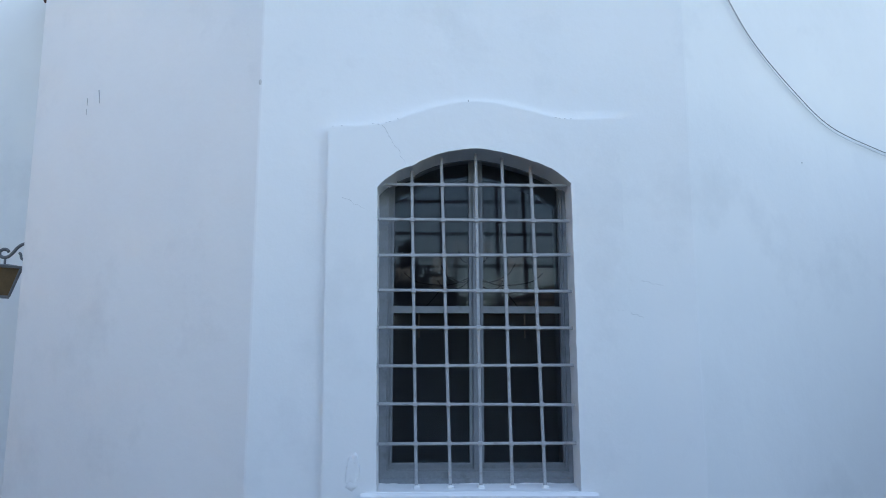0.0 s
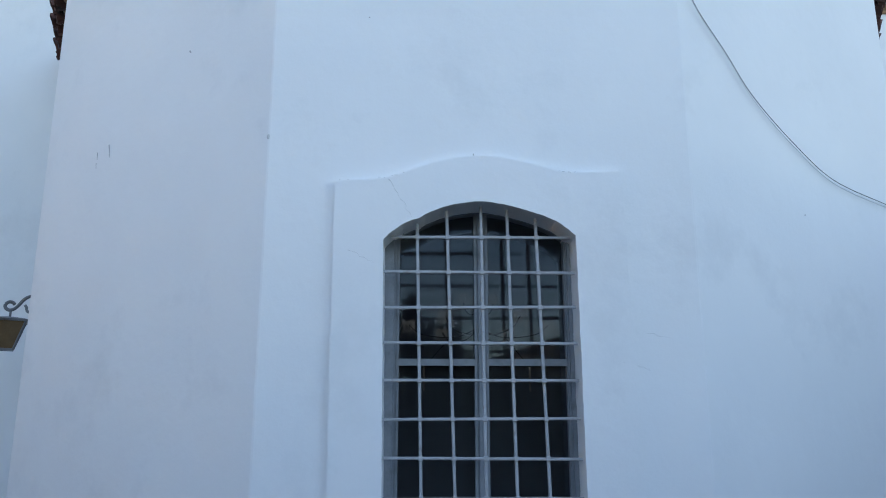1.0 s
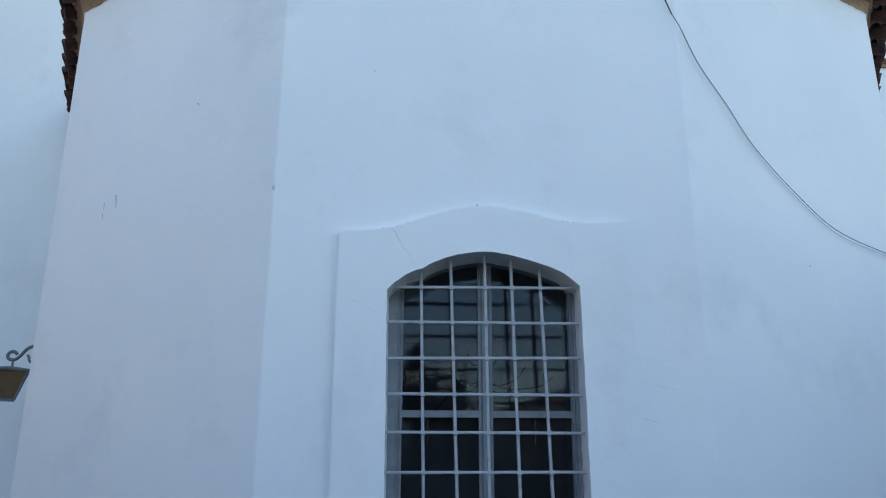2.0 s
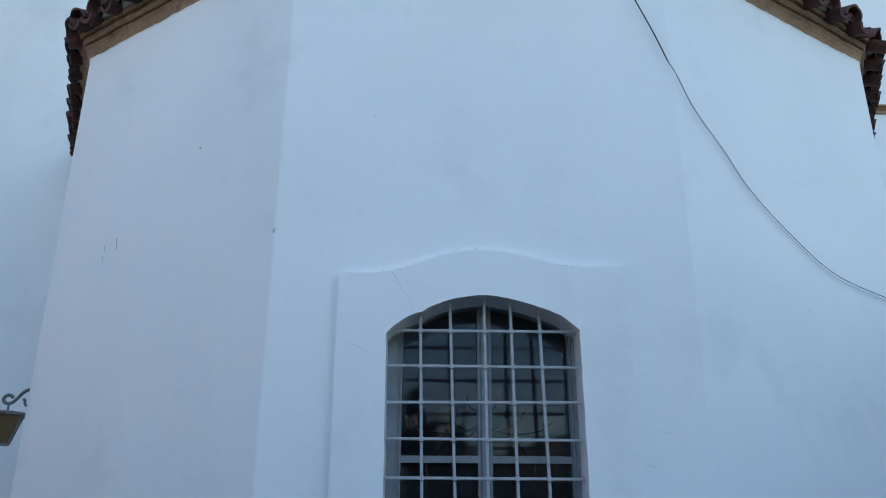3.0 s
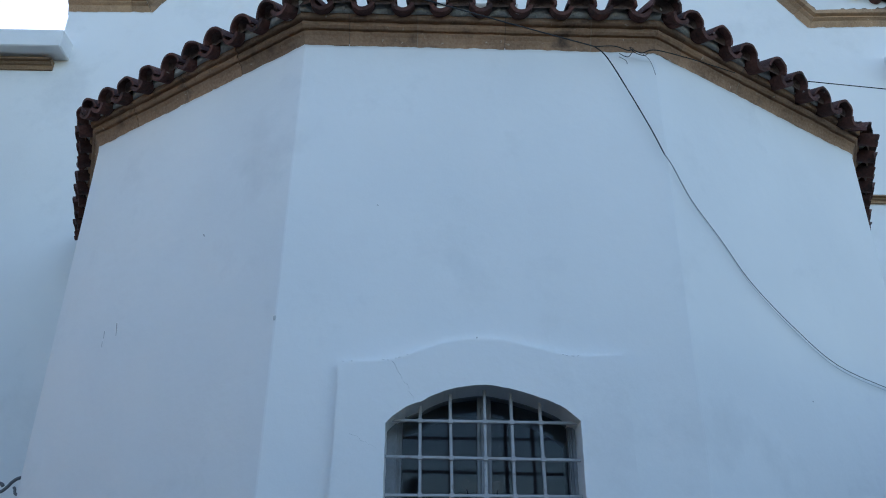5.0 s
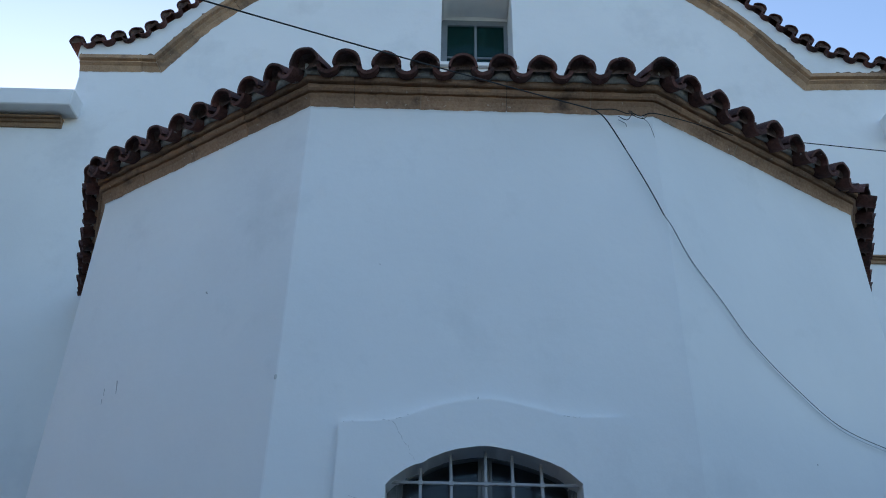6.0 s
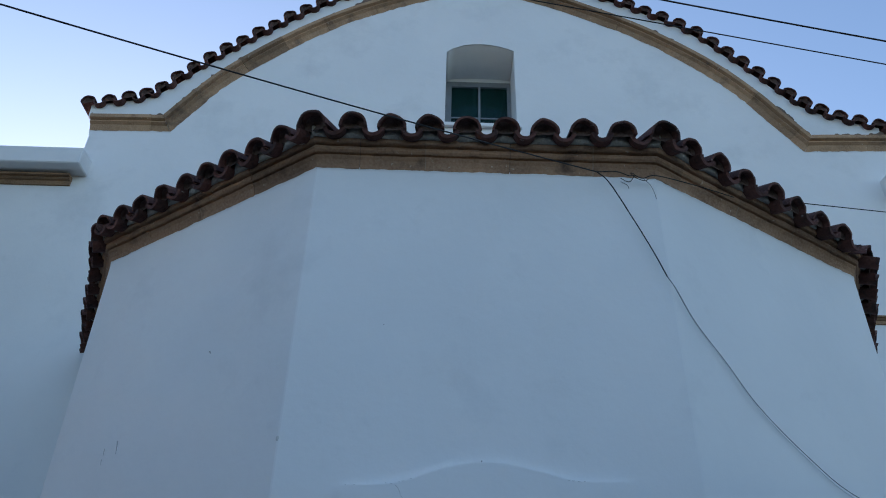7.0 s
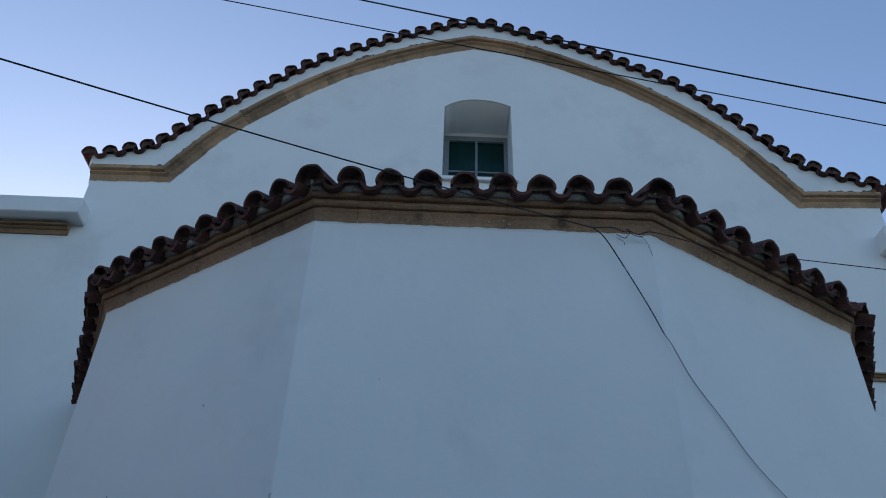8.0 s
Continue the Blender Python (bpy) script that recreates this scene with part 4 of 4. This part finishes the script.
tree(-4.9, -10.6, 7.6, 2.1, 15000, 8, "unseen tall dark green tree added to shade the apse", False, 1.9)
tree(-8.6, -10.2, 7.0, 2.2, 15000, 9, "unseen tall dark green tree added to shade the apse", False, 1.9)


def house(x0, x1, y0, y1, eave, ridge, label, ridge_x=None):
    """A plain house; its ridge runs away from the church."""
    root = thing("house", label, "house", "houses across the yard", at=((x0 + x1) / 2, y1, 0))
    rx = (x0 + x1) / 2 if ridge_x is None else ridge_x
    put(part("wall", plate([(x0, 0), (x0, eave), (rx, ridge), (x1, eave), (x1, 0)], [], y0, y1), CREAM, root), root)
    for a, b in (((x0 - 0.35, eave - 0.12), (rx, ridge + 0.05)), ((x1 + 0.35, eave - 0.12), (rx, ridge + 0.05))):
        bm = bmesh.new()
        n = int(abs(y1 - y0 + 0.6) / 0.24) * 4
        rows = []
        for k in range(n + 1):
            y = y0 - 0.3 + (y1 - y0 + 0.6) * k / n
            h = 0.05 * math.cos(k * math.pi / 2) + 0.07
            rows.append([bm.verts.new((p[0], y, p[1] + h)) for p in (a, b)])
        for p, q in zip(rows, rows[1:]):
            bm.faces.new((p[0], q[0], q[1], p[1]))
        put(part("roof", bm, HOUSE_TILE, root, "faded orange clay tiles"), root)
    for k in range(3):
        wx = x0 + (x1 - x0) * (k + 0.5) / 3
        w = put(part("window", plate([(wx - 0.5, 1.0), (wx - 0.5, 2.3), (wx + 0.5, 2.3), (wx + 0.5, 1.0)], [[(wx - 0.43, 1.07), (wx - 0.43, 2.23), (wx + 0.43, 2.23), (wx + 0.43, 1.07)]], y1 - 0.02, y1 + 0.05), FRAME, root), root)
        put(part("pane", box((wx - 0.44, y1 + 0.004, 1.06), (wx + 0.44, y1 + 0.012, 2.24)), HOUSE_GLASS, w), root)


HOUSE_TILE = material("faded_orange_tile", [(0.36, 0.15, 0.085), (0.27, 0.11, 0.07), (0.42, 0.2, 0.12)], 0.85, 3, 40, 0.4, 0.01, stain=(0.2, 0.1, 0.07), stain_scale=2)
HOUSE_GLASS = material("dark_house_glass", [(0.03, 0.035, 0.04), (0.02, 0.024, 0.03)], 0.1, 3, 20, 0.05, 0.001)
house(1.2, 10.0, -28.0, -19.0, 3.72, 4.95, "low cream house with a faded orange tiled roof", 5.2)
# second house is unseen; it only blocks light from the left
house(-27.0, -8.5, -20.0, -6.0, 5.2, 7.0, "unseen cream house added to shade the left of the apse")
# unseen wall, added to keep sky light off the left walls
tagged(part("wall_yard", box((-6.3, 0.2, 0), (-6.0, WALL_Y - 0.27, 8.4), 0.03), CREAM), "unseen cream wall added to shade the aisle wall's left part", "wall", kind="structure")
# added to keep the far sunlit ground out of the panes
tagged(part("garden_wall", box((-16, -15.2, 0), (1.2, -14.95, 2.7), 0.03), CREAM), "cream wall added behind the trees to hide sunlit ground", "garden wall", kind="structure")
# television aerial on the skyline
aerial = thing("aerial", "thin grey television aerial on a mast", "aerial", at=(0.74, -19.5, 0))
put(part("mast", tube([(0.74, -19.5, 0), (0.74, -19.5, 5.62)], 0.028, 6), LANTERN, aerial), aerial)
put(part("boom", tube([(-0.25, -19.5, 5.44), (0.90, -19.5, 5.47)], 0.018, 6), LANTERN, aerial), aerial)
put(part("brace", tube([(0.35, -19.5, 5.45), (0.74, -19.5, 5.15)], 0.014, 6), LANTERN, aerial), aerial)
for k in range(7):
    put(part("rod", tube([(-0.25 + 0.16 * k, -19.5, 5.36), (-0.25 + 0.16 * k, -19.5, 5.53)], 0.010, 5), LANTERN, aerial), aerial)
# clipped hedges round the yard, added to cut low sky light on the walls
def hedge(a, b, height, leaves, seed, label):
    rng = random.Random(seed)
    a, b = Vector(a), Vector(b)
    side = (b - a).normalized().cross(Vector((0, 0, 1)))
    verts, faces = [], []
    for _ in range(leaves):
        p = a.lerp(b, rng.random())
        top = height + 0.3 * noise.noise(Vector((p.x * 0.8, p.y * 0.8, 3)))
        z = min(rng.uniform(0.05, height + 0.2), top + rng.uniform(-0.1, 0.15))
        c = p + side * (rng.uniform(-0.35, 0.35) + 0.2 * noise.noise(Vector((p.x, p.y, z)))) + Vector((0, 0, z))
        q = Euler([rng.uniform(0, 6.28) for _ in range(3)]).to_matrix()
        l, w = rng.uniform(0.06, 0.11), rng.uniform(0.03, 0.05)
        o = len(verts)
        verts += [c + q @ Vector(v) for v in ((-l, 0, 0), (0, -w, 0.01), (l, 0, 0), (0, w, 0.01))]
        faces.append((o, o + 1, o + 2, o + 3))
    me = bpy.data.meshes.new("hedge")
    me.from_pydata(verts, [], faces)
    me.materials.append(LEAF)
    tagged(new("hedge", me), label, "hedge", kind="stuff")


hedge((-16, -7.4, 0), (16, -7.4, 0), 2.45, 26000, 21, "dark green hedge across the yard, added to shade the low walls")
hedge((5.5, -3.0, 0), (5.5, 2.6, 0), 3.3, 11000, 22, "unseen dark green hedge added to shade the foot of the side walls")
hedge((-7.6, -7.0, 0), (-7.6, 0.0, 0), 1.5, 7000, 23, "unseen dark green hedge added to shade the foot of the side walls")

# ---------------------------------------------------------------- chandelier inside the apse
CX, CY = 0.115, 1.9
lamp = thing("chandelier", "two-tier crystal chandelier hanging in the dark apse, with an added faint glow", "chandelier", at=(CX, CY, 2.9))
# faint emission stands in for light caught by crystal and candle tubes
CRYSTAL = material("faintly_glowing_crystal", [(0.75, 0.74, 0.70), (0.65, 0.64, 0.60)], 0.2, 12, 60, 0.1, 0.002)
CRYSTAL.node_tree.nodes["Principled BSDF"].inputs["Emission Color"].default_value = (1.0, 0.94, 0.85, 1)
CRYSTAL.node_tree.nodes["Principled BSDF"].inputs["Emission Strength"].default_value = 0.024
CANDLE = material("ivory_candle_tube", [(0.62, 0.56, 0.48), (0.54, 0.48, 0.40)], 0.5, 8, 60, 0.1, 0.001)
CANDLE.node_tree.nodes["Principled BSDF"].inputs["Emission Color"].default_value = (1.0, 0.85, 0.72, 1)
CANDLE.node_tree.nodes["Principled BSDF"].inputs["Emission Strength"].default_value = 0.006
put(part("chain", tube([(CX, CY, 2.75), (CX, CY, 6.1)], 0.006, 6), LANTERN, lamp), lamp)
put(part("stem", tube(spline([(CX, CY, 2.1), (CX, CY, 2.4), (CX, CY, 2.75)], 4), 0.020, 8, 0.4), LANTERN, lamp, "", True), lamp)
drops = random.Random(31)
for n, reach, z, count in ((6, 0.52, 2.43, 13), (4, 0.115, 2.60, 0)):
    for k in range(n):
        a = 2 * math.pi * k / n + (0.0 if count else math.pi / 4 * 0.2)
        d = Vector((math.cos(a), math.sin(a), 0))
        c = Vector((CX, CY, z))
        tip = c + d * reach + Vector((0, 0, 0.02))
        arm = put(part("arm", tube(spline([c, c + d * reach * 0.35 + Vector((0, 0, -0.07)), c + d * reach * 0.8 + Vector((0, 0, -0.05)), tip], 5), 0.004, 6), LANTERN, lamp, "dark metal arm", True), lamp)
        if count:                                  # scalloped cup hung with small crystals
            ring = [tip + Vector((0.045 * math.cos(b), 0.045 * math.sin(b), 0.02 + 0.018 * math.cos(5 * b))) for b in (2 * math.pi * q / 20 for q in range(21))]
            put(part("cup_rim", tube(ring, 0.0012, 5), CRYSTAL, arm, "", True), lamp)
            for q in range(count):
                b = 2 * math.pi * q / count
                e = tip + Vector((0.045 * math.cos(b), 0.045 * math.sin(b), drops.uniform(-0.01, 0.05)))
                bend = [e + Vector((drops.gauss(0, 0.012), 0, -w * drops.uniform(0.8, 1.2))) for w in (0.0, 0.025, 0.05, 0.08)]
                put(part("crystal_drop", tube(spline(bend, 3), 0.0010, 5, 1.3), CRYSTAL, arm), lamp)
        else:                                      # small clear globes of the upper tier
            for tilt in (0.0, 1.05, 2.1):
                ring = [tip + Vector((0.04 * math.cos(b) * math.cos(tilt), 0.04 * math.cos(b) * math.sin(tilt), 0.03 + 0.035 * math.sin(b))) for b in (2 * math.pi * q / 18 for q in range(19))]
                put(part("globe_rib", tube(ring, 0.0012, 5), CRYSTAL, arm, "", True), lamp)
for x in (-0.29, 0.49):
    put(part("candle_tube", tube([(x, CY, 1.97), (x, CY, 2.14)], 0.005, 8), CANDLE, lamp, "slim ivory candle tube", True), lamp)
    put(part("candle_hanger", tube([(x, CY, 2.14), (CX + 0.5 * (x - CX), CY, 2.37)], 0.003, 6), LANTERN, lamp), lamp)
